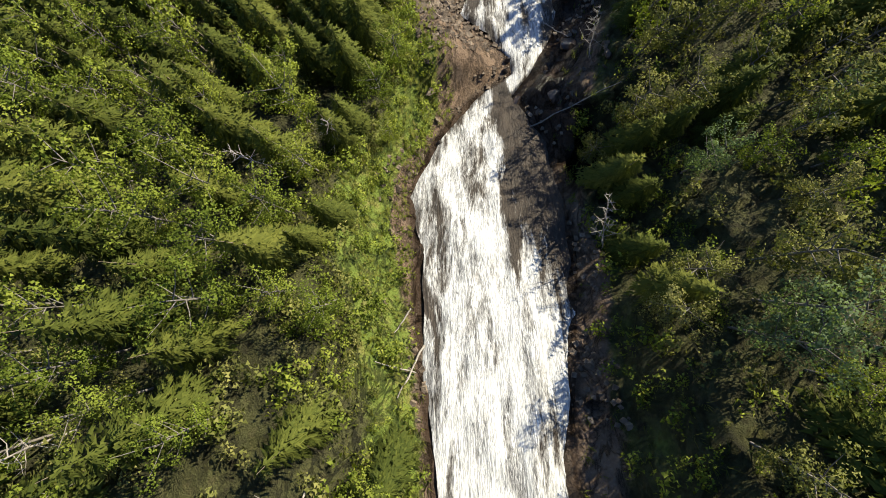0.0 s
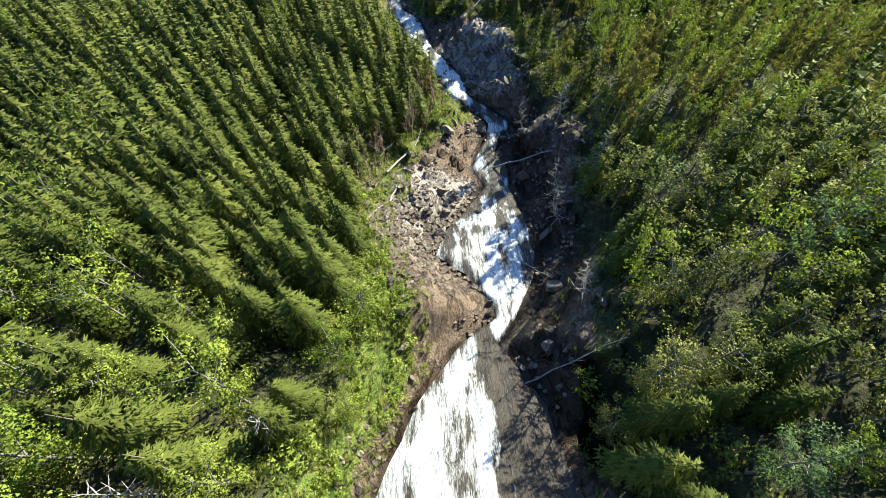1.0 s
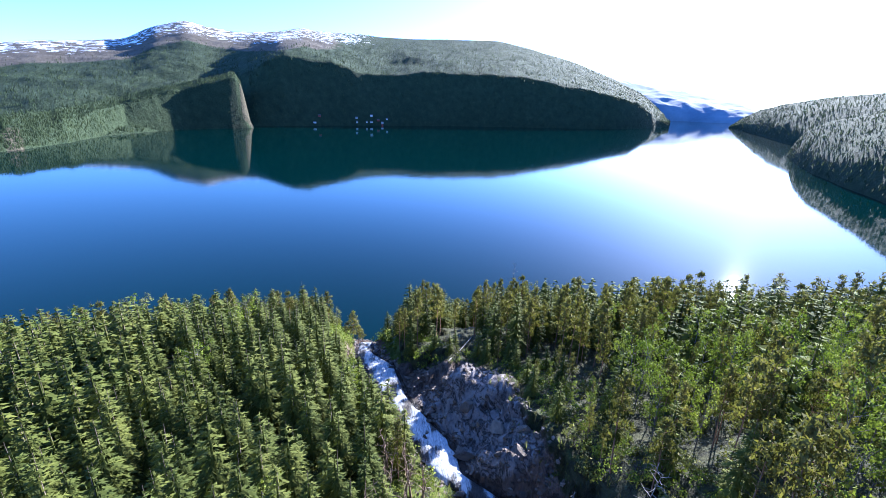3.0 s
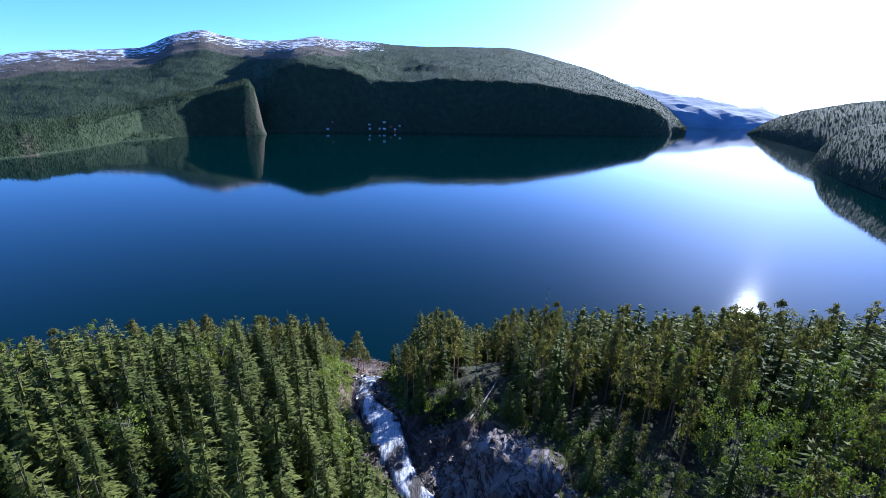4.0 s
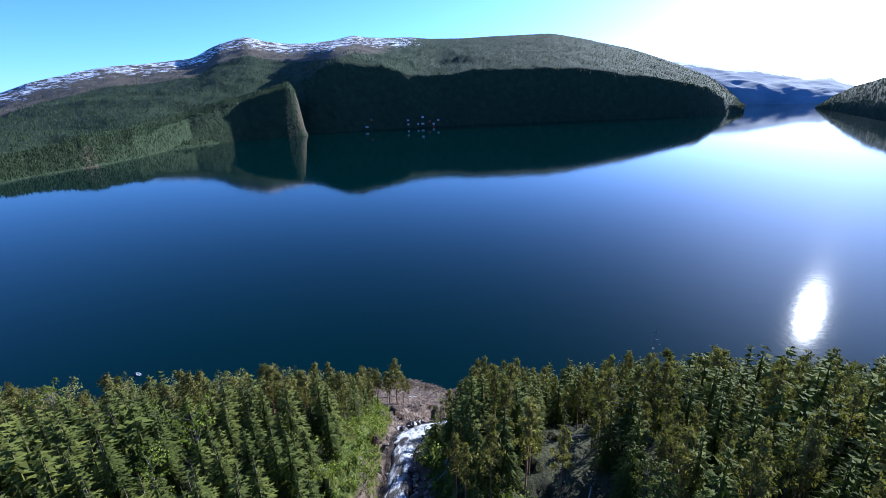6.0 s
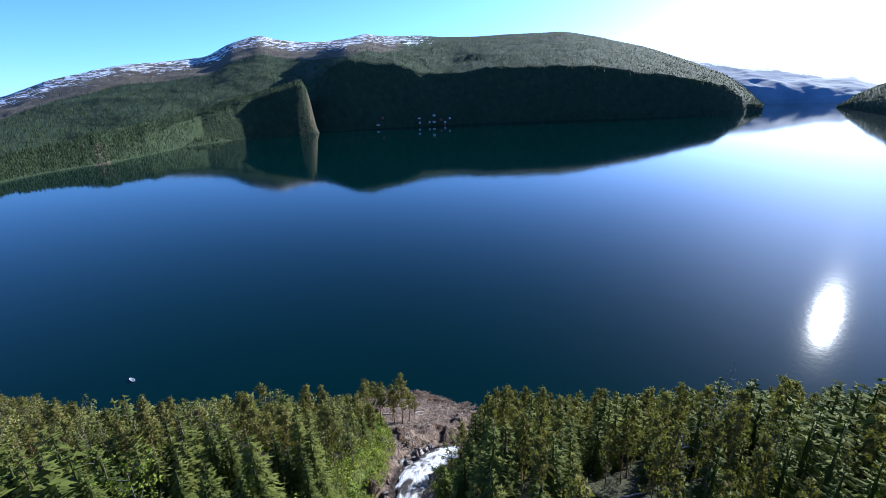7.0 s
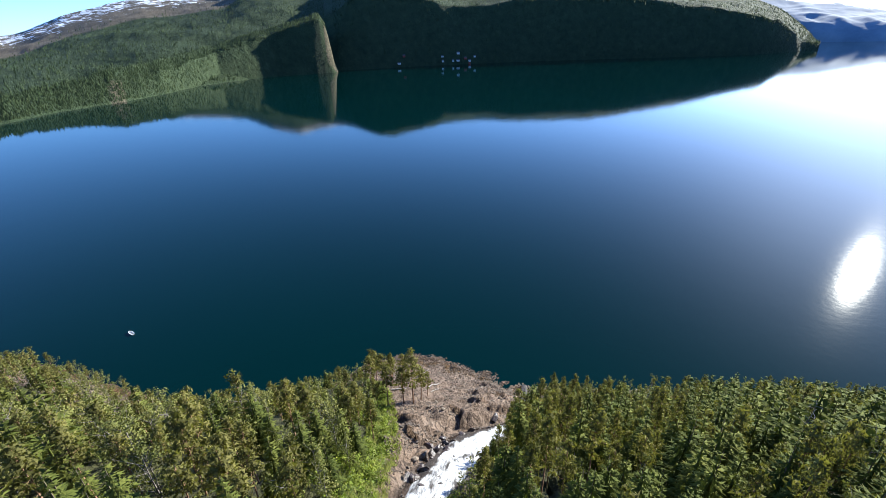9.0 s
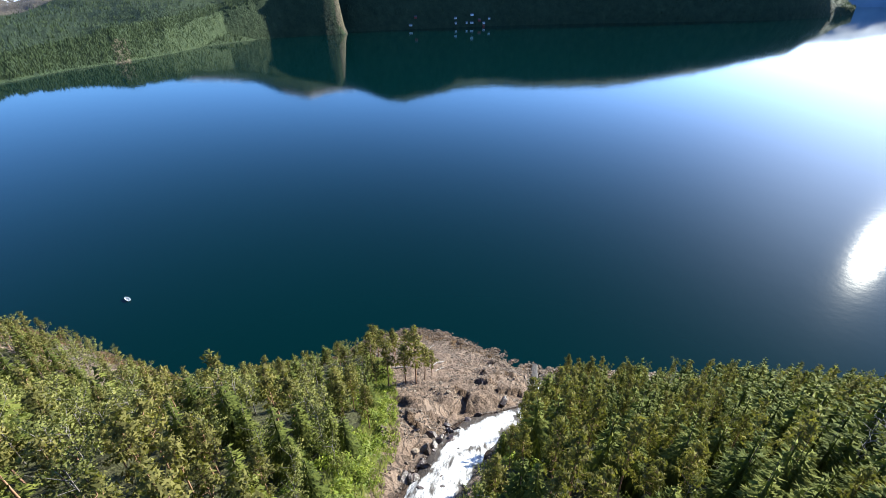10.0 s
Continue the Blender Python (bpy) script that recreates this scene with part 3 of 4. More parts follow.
H_BE = H_BASE + (np.array(H_EL) - H_BASE) * np.interp(H_AZ, [-50, -37, -33, -19, -18, -17.4], [0.3, 0.35, 0.74, 0.90, 0.92, 0.90])


def wood_attrs(A, q, x, y, z):
    return (("fell", 0 * z), ("snowy", 0 * z), ("crag", 0 * z))


def head_attrs(A, q, x, y, z):
    return (("fell", 0 * z), ("snowy", 0 * z), ("crag", np.maximum(smooth01(-18.7, -18.2, A) * smooth01(0.02, 0.12, q), np.exp(-((A + 38.9) / 0.8) ** 2) * smooth01(0.75, 0.55, q))))


head_x, head_y, head_z = landform("backdrop_headland", "wooded headland ending in a bare cliff above the water", H_AZ, H_D0, H_D1, H_EL, SLOPES, rows=60, rough=20, attrs=head_attrs, seed=3.1, step=0.1, jag=12.0, brow=(H_D0 + 40, H_BE))


def snow_attrs(A, q, x, y, z):
    return (("snowy", smooth01(0.72, 0.98, q)),)


landform("backdrop_far_range", "distant mountain range, blue with painted-in haze, snow on its crest", [20, 23, 25.3, 26.7, 28.9, 31.5, 33.1, 34.6, 36.5, 38.2, 39.7, 42, 46, 52],
         [4000] * 14, [4800] * 14, [3.2, 3.1, 3.0, 2.7, 2.2, 1.9, 1.65, 1.3, 0.95, 0.95, 0.2, -0.5, -0.9, -1.0], HAZED_ROCK, rows=40, rough=22, attrs=snow_attrs, seed=7.7, back=False)
hill_x, hill_y, hill_z = landform("backdrop_right_hill", "hazy wooded hillside beyond the fjord's bend", [37.5, 38.6, 39.9, 41.6, 43.1, 45.1, 48.5, 54, 60, 75],
         [3100, 2800, 2420, 2080, 1850, 1650, 1520, 1500, 1500, 1700], [3180, 3000, 2800, 2500, 2350, 2250, 2150, 2050, 2050, 2300],
         [-1.8, -0.8, 0.0, 0.6, 0.95, 1.4, 1.8, 2.6, 3.4, 4.2], SLOPES, rows=50, rough=16, attrs=wood_attrs, seed=5.2)
side_x, side_y, side_z = landform("backdrop_right_shore", "dark wooded shoulder of the near shore", [43.5, 44.0, 44.7, 46.2, 49, 54, 58, 65, 80, 95],
         [1340, 1260, 1140, 990, 850, 690, 620, 560, 460, 420], [1370, 1330, 1270, 1200, 1120, 1000, 980, 950, 900, 850],
         [-4.0, -2.6, -1.6, -0.7, 0.0, 1.6, 3.0, 5.0, 8.0, 9.0], SLOPES, rows=40, rough=9, attrs=wood_attrs, seed=8.4)


# ---- trees ----
def tube(pts, radii, sides=5):
    """Vertices and faces of a tapered tube along points."""
    pts = np.asarray(pts, float)
    n = len(pts)
    d = np.gradient(pts, axis=0)
    d /= np.linalg.norm(d, axis=1)[:, None] + 1e-9
    ref = np.where(np.abs(d[:, 2:3]) > 0.9, [[1.0, 0, 0]], [[0, 0, 1.0]])
    s = np.cross(d, ref)
    s /= np.linalg.norm(s, axis=1)[:, None]
    t = np.cross(d, s)
    a = np.arange(sides) * 2 * np.pi / sides
    v = pts[:, None] + np.asarray(radii)[:, None, None] * (np.cos(a)[None, :, None] * s[:, None] + np.sin(a)[None, :, None] * t[:, None])
    i = np.arange(n * sides).reshape(n, sides)
    j = np.roll(i, -1, 1)
    return v.reshape(-1, 3), np.stack([i[:-1], j[:-1], j[1:], i[1:]], -1).reshape(-1, 4)


def joined(pieces):
    vs, fs, o = [], [], 0
    for v, f in pieces:
        vs.append(v)
        fs.append(f + o)
        o += len(v)
    return np.concatenate(vs), np.concatenate(fs)


def spruce_crown(rng, h, r, boughs, sprays, size, start=0.05):
    """Drooping boughs in whorls up a pointed cone, each built of small overlapping needle sprays."""
    t = np.sort(1 - (rng.random(boughs) * 0.999 + 0.001) ** 0.72)
    a = np.arange(boughs) * 2.39996 + rng.normal(0, 0.25, boughs)
    L = r * ((1 - t) ** 0.78 + 0.03) * rng.uniform(0.66, 1.18, boughs)
    z0 = h * (start + (0.97 - start) * t)
    droop = 0.55 - 0.65 * t + rng.normal(0, 0.10, boughs)
    n = np.maximum(2, np.round(sprays * (L / r) ** 0.75)).astype(int)
    i = np.repeat(np.arange(boughs), n)
    m = len(i)
    s = 0.05 + 0.85 * np.sqrt(rng.random(m))
    d = np.stack([np.cos(a[i]), np.sin(a[i]), 0 * i], 1)
    side = np.stack([-np.sin(a[i]), np.cos(a[i]), 0 * i], 1)
    off = rng.uniform(-1, 1, m) * 0.34 * (1.1 - s) * L[i]
    p = d * (s * L[i])[:, None] + side * off[:, None]
    p[:, 2] = z0[i] - L[i] * droop[i] * s - np.abs(off) * 0.45 + rng.normal(0, 0.05 * size, m)
    ln = size * rng.uniform(0.7, 1.3, m) * (0.55 + 0.45 * np.minimum(1, L[i] / (0.6 * r)))
    dirn = d + side * (np.sign(off) * rng.uniform(0.1, 1.1, m))[:, None] + rng.normal(0, 0.15, (m, 3))
    dirn[:, 2] -= droop[i] + rng.uniform(0.0, 0.35, m)
    dirn = unit(dirn)
    across = unit(np.cross(dirn, rng.normal(0, 0.30, (m, 3)) + [0, 0, 1.0]))
    wd = ln * rng.uniform(0.13, 0.24, m) * (1.5 if size > 1 else 1.0)
    T = np.stack([p - dirn * (ln * 0.35)[:, None] - across * wd[:, None], p - dirn * (ln * 0.35)[:, None] + across * wd[:, None], p + dirn * (ln * 0.75)[:, None]], 1)
    ring = np.arange(6) * 2 * np.pi / 6
    heart = []
    for q0, q1, k0, k1 in ((0.10, 0.50, 0.16, 0.07), (0.50, 0.9, 0.07, 0.004)):
        lo = np.stack([np.cos(ring) * r * k0, np.sin(ring) * r * k0, np.full(6, h * q0)], 1)
        hi = np.stack([np.cos(ring + 0.5) * r * k1, np.sin(ring + 0.5) * r * k1, np.full(6, h * q1)], 1)
        heart += [np.stack([lo, np.roll(lo, -1, 0), hi], 1), np.stack([np.roll(lo, -1, 0), np.roll(hi, -1, 0), hi], 1)]
    T = np.concatenate([T] + heart)
    v, f = T.reshape(-1, 3), np.arange(len(T) * 3).reshape(-1, 3)
    g = unit(np.cross(T[:, 1] - T[:, 0], T[:, 2] - T[:, 0]))
    out = unit(T.mean(1) * [1, 1, 0]) + [0, 0, 0.5]
    g = g * np.sign((g * out).sum(1) + 1e-6)[:, None]
    n = np.repeat(unit(0.64 * unit(out) + 0.45 * g), 3, 0)
    return v, facing(v, f, n), n


def spruce_trunk(rng, h, sides=5):
    lean = rng.normal(0, 0.012, 2)
    z = np.linspace(-0.8, h * 0.97, 5)
    return tube(np.stack([lean[0] * z, lean[1] * z, z], 1), h * 0.0105 * (1 - z / h * 0.93).clip(0.05, 1.1), sides)


def leaf_cloud(rng, centres, radii, per, size, flat=0.75, quad=True, slim=0.5):
    """Small leaf blades strewn through clumps."""
    n = len(centres) * per
    c = np.repeat(centres, per, 0)
    rr = np.repeat(radii, per)
    d = rng.normal(size=(n, 3))
    d /= np.linalg.norm(d, axis=1)[:, None]
    p = c + d * (rr * (0.45 + 0.6 * rng.random(n)))[:, None] * [1, 1, flat]
    nrm = d + rng.normal(0, 0.55, (n, 3)) + [0, 0, 0.35]
    nrm /= np.linalg.norm(nrm, axis=1)[:, None]
    a = np.cross(nrm, rng.normal(size=(n, 3)))
    a /= np.linalg.norm(a, axis=1)[:, None]
    b = np.cross(nrm, a)
    s = size * (0.6 + 0.8 * rng.random(n))[:, None]
    heart = centres.mean(0)
    out = unit(p - heart) * 0.75 + d * 0.45 + nrm * 0.45
    out = unit(out)
    k = 4 if quad else 3
    if quad:
        v = np.stack([p - a * s * 0.6, p + b * s * 0.38, p + a * s * 0.6, p - b * s * 0.38], 1).reshape(-1, 3)
    else:
        v = np.stack([p - a * s * slim, p + a * s * slim, p + b * s * 0.9], 1).reshape(-1, 3)
    nn = np.repeat(out, k, 0)
    return v, facing(v, np.arange(n * k).reshape(-1, k), nn), nn


def broad_skeleton(rng, h, r, limbs, low=0.3, sides=5):
    """Trunk and limbs of a leafy tree, and the ends where its leaves hang."""
    z = np.linspace(-0.8, h * 0.82, 7)
    wx_, wy_ = rng.normal(0, 0.02 * h, 2)
    bow = np.sin(np.clip(z / h, 0, 1) * 2.4)
    trunk = np.stack([wx_ * bow, wy_ * bow, z], 1)
    pieces = [tube(trunk, h * 0.013 * (1 - z / h * 0.85).clip(0.1, 1.1), sides)]
    ends, sizes = [trunk[-1] + [0, 0, h * 0.08]], [r * 0.34]
    for i in range(limbs):
        t = low + (0.8 - low) * (i + rng.random()) / limbs
        o = np.array([np.interp(t * h, z, trunk[:, 0]), np.interp(t * h, z, trunk[:, 1]), t * h])
        a = i * 2.4 + rng.normal(0, 0.4)
        spread = r * (0.55 + 0.5 * np.sin(np.pi * min(1, (1 - t) * 1.25 + 0.12)) ** 0.8) * (0.75 + 0.35 * rng.random())
        up = spread * (0.45 + 0.5 * rng.random())
        e = o + [np.cos(a) * spread, np.sin(a) * spread, up]
        m = (o + e) / 2 + [0, 0, -0.05 * spread]
        pieces.append(tube([o, e], [h * 0.0055, h * 0.0015], 3) if limbs < 14 else tube([o, m, e], [h * 0.0055, h * 0.0038, h * 0.0015], 3))
        for f in (0.55, 1.0):
            if rng.random() < 0.95:
                q = o + (e - o) * f + rng.normal(0, 0.10 * r, 3)
                ends.append(q)
                sizes.append(r * (0.25 + 0.17 * rng.random()))
    return joined(pieces), np.array(ends), np.array(sizes)


def pine_skeleton(rng, h, r, limbs):
    z = np.linspace(-0.8, h * 0.95, 7)
    wx_, wy_ = rng.normal(0, 0.012 * h, 2)
    trunk = np.stack([wx_ * np.sin(z / h * 3), wy_ * np.sin(z / h * 2.5), z], 1)
    pieces = [tube(trunk, h * 0.0125 * (1 - z / h * 0.85).clip(0.1, 1.1), 4)]
    ends, sizes = [trunk[-1]], [r * 0.3]
    for i in range(limbs):
        t = 0.42 + 0.5 * (i + rng.random()) / limbs
        o = np.array([np.interp(t * h, z, trunk[:, 0]), np.interp(t * h, z, trunk[:, 1]), t * h])
        a = i * 2.4 + rng.normal(0, 0.4)
        L = r * (1.05 - 0.75 * (t - 0.42) / 0.5) * (0.65 + 0.5 * rng.random())
        e = o + [np.cos(a) * L, np.sin(a) * L, L * (0.1 + 0.3 * rng.random())]
        pieces.append(tube([o, e], [h * 0.004, h * 0.001], 3))
        for f in (0.55, 1.0):
            ends.append(o + (e - o) * f + rng.normal(0, 0.07 * r, 3))
            sizes.append(r * (0.20 + 0.14 * rng.random()))
    return joined(pieces), np.array(ends), np.array(sizes)


def make_tree(kind, rng, detail):
    """Trunk and crown meshes, of a tree of about its own natural height. detail: 0 rough, 1 middle, 2 fine."""
    if kind == "spruce":
        h, r = 12.4, 2.75
        tr = spruce_trunk(rng, h, (3, 4, 6)[detail])
        cr = spruce_crown(rng, h, r * rng.uniform(0.85, 1.1), (70, 120, 180)[detail], (5, 15, 22)[detail], (1.10, 0.64, 0.50)[detail])
        return tr, cr, BARK_S, SPRUCE_G
    if kind == "pine":
        h, r = 13.0, 2.1
        tr, e, s = pine_skeleton(rng, h, r, (12, 17, 22)[detail])
        cr = leaf_cloud(rng, e, s * 1.25, (13, 20, 40)[detail], (0.70, 0.57, 0.37)[detail], 0.6, False, 0.24)
        return tr, cr, BARK_P, PINE_G
    h, r = 11.5, 2.4
    tr, e, s = broad_skeleton(rng, h, r, (9, 13, 18)[detail], 0.16, (3, 4, 5)[detail])
    cr = leaf_cloud(rng, e, s * 0.98, (17, 33, 80)[detail], (0.40, 0.275, 0.19)[detail], 0.85, False, 0.45)
    return tr, cr, BARK_B, {"rowan": ROWAN_G, "birch": BIRCH_G, "alder": ALDER_G}[kind]


TREE_LABEL = {"spruce": "tall dark green spruce with drooping boughs on the hillside", "pine": "scots pine with reddish trunk and open crown",
              "birch": "leafy light green birch on the forest slope", "alder": "olive green leafy tree in the wood by the shore", "rowan": "pale grey-green leafy tree among darker trees"}
PROTO = {}


def proto(kind, detail, variant):
    key = (kind, detail, variant)
    if key not in PROTO:
        rng = np.random.default_rng(abs(hash_text(kind)) + 31 * detail + 7 * variant)
        tr, cr, bark_m, leaf_m = make_tree(kind, rng, detail)
        PROTO[key] = (tr, cr, bark_m, leaf_m)
    return PROTO[key]


def hash_text(s):
    return sum((i + 1) * ord(c) for i, c in enumerate(s))


TREE_THING = {}


def tree_thing(kind, detail, variant, x, y, z, scale, turn, wide=1.0):
    m = Matrix.LocRotScale((x, y, z), Euler((0, 0, turn)), None)
    key = (kind, detail, variant)
    if key not in TREE_THING:
        tr, cr, bm_, lm = proto(kind, detail, variant)
        root = empty(kind + "_tree", TREE_LABEL[kind], "tree", kind + " trees of the slope", m)
        part("trunk", mesh_data("trunk", tr[0], tr[1], [bm_], smooth=True), root)
        part("crown", mesh_data("crown", cr[0], cr[1], [lm], normals=cr[2]), root)
        root.scale = (scale * wide, scale * wide, scale)
        TREE_THING[key] = root
        return root
    src = TREE_THING[key]
    ob = copy_thing(src, m)
    ob.scale = (scale * wide, scale * wide, scale)
    return ob


# where trees stand
rng = np.random.default_rng(11)
spots = []
STEP = 3.0
for gy_ in np.arange(-300, 5, STEP):
    for gx_ in np.arange(-260, 262, STEP):
        x, y = gx_ + rng.uniform(-1.4, 1.4), gy_ + rng.uniform(-1.4, 1.4)
        pick = rng.random(5)
        if y < -236 or abs(x - 16) > max(46, 58 + (y + 190) * 1.06):
            continue
        young = float(smooth01(-190, -160, np.array(y)))
        if pick[4] > 0.86 + 0.14 * young * (1 if x < 16 or y > -112 else 0.8) + 0.3 * (16 < x < 40 and -186 < y < -138):
            continue
        if abs(x - 16) > 62 and y < -60 and pick[4] > 0.80:
            continue
        shore = float(np.interp(x, *SHORE))
        if y > shore - (10 if -25 < x < 40 else 6.5):
            continue
        l_, r_ = float(np.interp(y, *LEFT_EDGE)), float(np.interp(y, *RIGHT_EDGE))
        if l_ - 0.8 < x < r_ + 0.8:
            continue
        if -114 < y < -88 and abs(x - 28.5 - 0.12 * (y + 100)) < 1.7:
            continue
        # kinds by stand
        wood = float(fbm(np.array([x / 30]), np.array([y / 30]), 2)[0])
        if x < 16:
            if y < -178:
                p_birch = 0.46 if x > -22 else 0.28
                kind = "birch" if pick[0] < p_birch else "spruce"
            elif y < -88:
                kind = "birch" if pick[0] < 0.05 + 0.2 * (wood > 0.62) else "spruce"
            else:
                kind = "alder" if pick[0] < 0.48 else ("pine" if pick[0] < 0.82 else "spruce")
        else:
            if y < -168:
                kind = "alder" if pick[0] < 0.34 else ("birch" if pick[0] < 0.48 else ("rowan" if pick[0] < 0.57 else "spruce"))
            elif y < -110:
                kind = "birch" if pick[0] < (0.54 if x > 35 + 4 * wood and y < -122 else 0.12) else ("pine" if pick[0] > 0.72 else "spruce")
            else:
                kind = "pine" if pick[0] < (0.45 if x < 45 else 0.25) else ("spruce" if pick[0] < (0.95 if x < 36 else 0.86) else "alder")
        gap = min(abs(x - l_), abs(x - r_))
        scale = (0.60 + 0.32 * pick[1]) * ((0.90 if y < -188 else 1.04) if x > 18 else 0.72 + 0.28 * min(1, gap / 6)) * (0.6 + 0.4 * min(1, (shore - y) / 55)) * (1.3 if x < -85 and y > -60 else (1.12 if x < -30 and y > -90 else 1.0)) * (0.8 if -60 < x < -8 and y > -62 else 1.0) * (0.93 if x < 16 and y > -112 else 1.0) * (1.2 if x > 58 and y > -130 else 1.0)
        if x > r_ and x - r_ < 9 and -142 < y < -106:
            scale *= 0.55
        if kind in ("birch", "rowan", "alder") and pick[3] < 0.12:
            continue
        wide = 1.08 if kind == "spruce" else (0.68 if y > -168 and x > 16 else 0.9)
        spots.append((x, y, kind, scale, pick[2] * 6.28, wide))

spots_xy = np.array([(s[0], s[1]) for s in spots])
spots_z = height(spots_xy[:, 0], spots_xy[:, 1])
order = np.argsort(np.hypot(spots_xy[:, 0] - 16, (spots_xy[:, 1] + 195) * 0.8))
count = {}
rest = {}
for i in order:
    x, y, kind, scale, turn, wide = spots[i]
    dist = math.hypot(x - 16, y + 200)
    n = count.get(kind, 0)
    limit = {"rowan": 80, "alder": 200}.get(kind, 290)
    detail = 2 if dist < 23 else 1
    if n < limit:
        tree_thing(kind, detail, n % 4, x, y, spots_z[i] - 0.2, scale, turn, wide)
        count[kind] = n + 1
    else:
        rest.setdefault(kind, []).append((x, y, spots_z[i] - 0.2, scale, turn, dist, wide))


def merged_wood(kind, items):
    """All the other trees of a kind, as one thicket."""
    vs, fs, ti, o, ns = [[], []], [[], []], [[], []], [0, 0], []
    trng = np.random.default_rng(3)
    for k, (x, y, z, sc, turn, dist, wide) in enumerate(items):
        tr, cr, bm_, lm = proto(kind, 1 if kind in ("spruce", "pine") and abs(x - 16) < 32 and y > -225 else 0, k % 4)
        ca, sa = math.cos(turn), math.sin(turn)
        rot = np.array([[ca * wide, -sa * wide, 0], [sa * wide, ca * wide, 0], [0, 0, 1]]) * sc
        tint = trng.random()
        ns.append(unit(cr[2] @ (rot / sc).T))
        for j, (v, f) in enumerate((tr, cr[:2])):
            vs[j].append(v @ rot.T + [x, y, z])
            if f.shape[1] == 4 and j == 1:
                f = np.concatenate([f[:, [0, 1, 2]], f[:, [0, 2, 3]]])
            fs[j].append(f + o[j])
            ti[j].append(np.full(len(v), tint))
            o[j] += len(v)
    root = empty(kind + "_wood", "dense " + kind + " wood covering the slope down to the shore", "forest")
    root["kind"] = "stuff"
    a = part("trunks", mesh_data("trunks", np.concatenate(vs[0]), np.concatenate(fs[0]), [bm_], smooth=True), root)
    b = part("crowns", mesh_data("crowns", np.concatenate(vs[1]), np.concatenate(fs[1]), [lm], attrs=(("tint", np.concatenate(ti[1])),), normals=np.concatenate(ns)), root)
    a["kind"] = b["kind"] = "stuff"


for kind, items in rest.items():
    merged_wood(kind, items)


# ---- rocks ----
def boulder(rng):
    """A broken stone of about unit size: a rounded lump cut by random planes."""
    bm = bmesh.new()
    bmesh.ops.create_icosphere(bm, subdivisions=2, radius=1.0)
    cuts = []
    for _ in range(16):
        d = Vector(rng.normal(size=3)).normalized()
        cuts.append((d, rng.uniform(0.34, 0.72)))
    for v in bm.verts:
        p = v.co.copy()
        for d, k in cuts:
            s = p.dot(d)
            if s > k:
                p -= d * (s - k)
        p *= 1 + 0.10 * (noise.noise(p * 2.3 + Vector((rng.integers(9), 0, 0))))
        v.co = p
    me = bpy.data.meshes.new("boulder")
    bm.to_mesh(me)
    bm.free()
    return me


brng = np.random.default_rng(21)
BOULDERS = [boulder(brng) for _ in range(7)]
for me in BOULDERS:
    me.materials.append(STONE)
WET_SHADED_BOULDERS = []
for me in BOULDERS[:4]:
    me = me.copy()
    me.materials.clear()
    me.materials.append(WET_SHADED_ROCK)
    WET_SHADED_BOULDERS.append(me)


def put_boulder(x, y, size, wet=False, flat=0.65, turn=None, label="", sink=0.25):
    # shade on the right-bank boulders is put in by the dark wet material
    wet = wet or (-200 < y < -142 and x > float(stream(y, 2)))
    me = (WET_SHADED_BOULDERS if wet else BOULDERS)[int(brng.integers(4 if wet else 7))]
    ob = new("boulder", me)
    if size > 1.5:
        flat, sink, size = 0.75, 0.45, 0.9 + 0.25 * size
    sx, sy_, sz = size * brng.uniform(0.8, 1.25), size * brng.uniform(0.8, 1.2), size * flat * brng.uniform(0.8, 1.2)
    ob.matrix_basis = Matrix.LocRotScale((x, y, height1(x, y) + sz * (0.6 - sink)), Euler((brng.normal(0, 0.2), brng.normal(0, 0.2), brng.random() * 6.28 if turn is None else turn)), (sx, sy_, sz))
    tagged(ob, label or ("dark boulder along the stream, coloured for wet rock and painted shade" if wet else "grey-brown angular boulder in the stream bed"), "boulder", "boulders along the stream")


# named large ones
for x, y, s, wet in ((25.9, -140.3, 1.5, False), (13.6, -172.2, 1.1, False), (13.4, -186.5, 0.9, False), (22.6, -186.6, 1.0, True), (17.2, -169.5, 1.3, True),
                     (29.5, -158, 2.6, True), (31.0, -165, 2.2, False), (30.0, -171, 2.4, False), (28.6, -180, 2.0, False), (26.0, -187, 1.1, True),
                     (30.5, -150, 2.4, False), (29.5, -137, 2.6, False), (28.5, -131, 3.0, False), (25.5, -126, 3.0, False), (23.5, -119, 2.4, False),
                     (24.2, -133, 2.0, False), (19.0, -150, 1.4, False), (17.8, -162.5, 1.2, False), (6.5, -62, 2.0, True), (6.5, -56, 1.8, True),
                     (20.8, -24, 1.6, False), (22.3, -12.5, 1.3, False), (17.5, -38, 1.3, True), (5.5, -70, 1.2, True)):
    put_boulder(x, y, s, wet)
made = 0
while made < 230:
    y = brng.uniform(-216, -14)
    l_, r_ = float(np.interp(y, *LEFT_EDGE)), float(np.interp(y, *RIGHT_EDGE))
    x = brng.uniform(l_ - 0.3, r_ + 0.3)
    u = abs(x - float(stream(y, 2))) - float(stream(y, 3))
    heap = (-180 < y < -150 and x < 16) or (-160 < y < -115 and x > 22)
    if u < -0.4 or (y > -60 and x > 8 and brng.random() < 0.6) or brng.random() > (0.95 if heap else 0.4):
        continue
    put_boulder(x, y, brng.uniform(0.25, 0.55) * (1.35 if heap else 1) * (1.9 if brng.random() < 0.16 else 1), u < 0.9)
    made += 1


made = 0
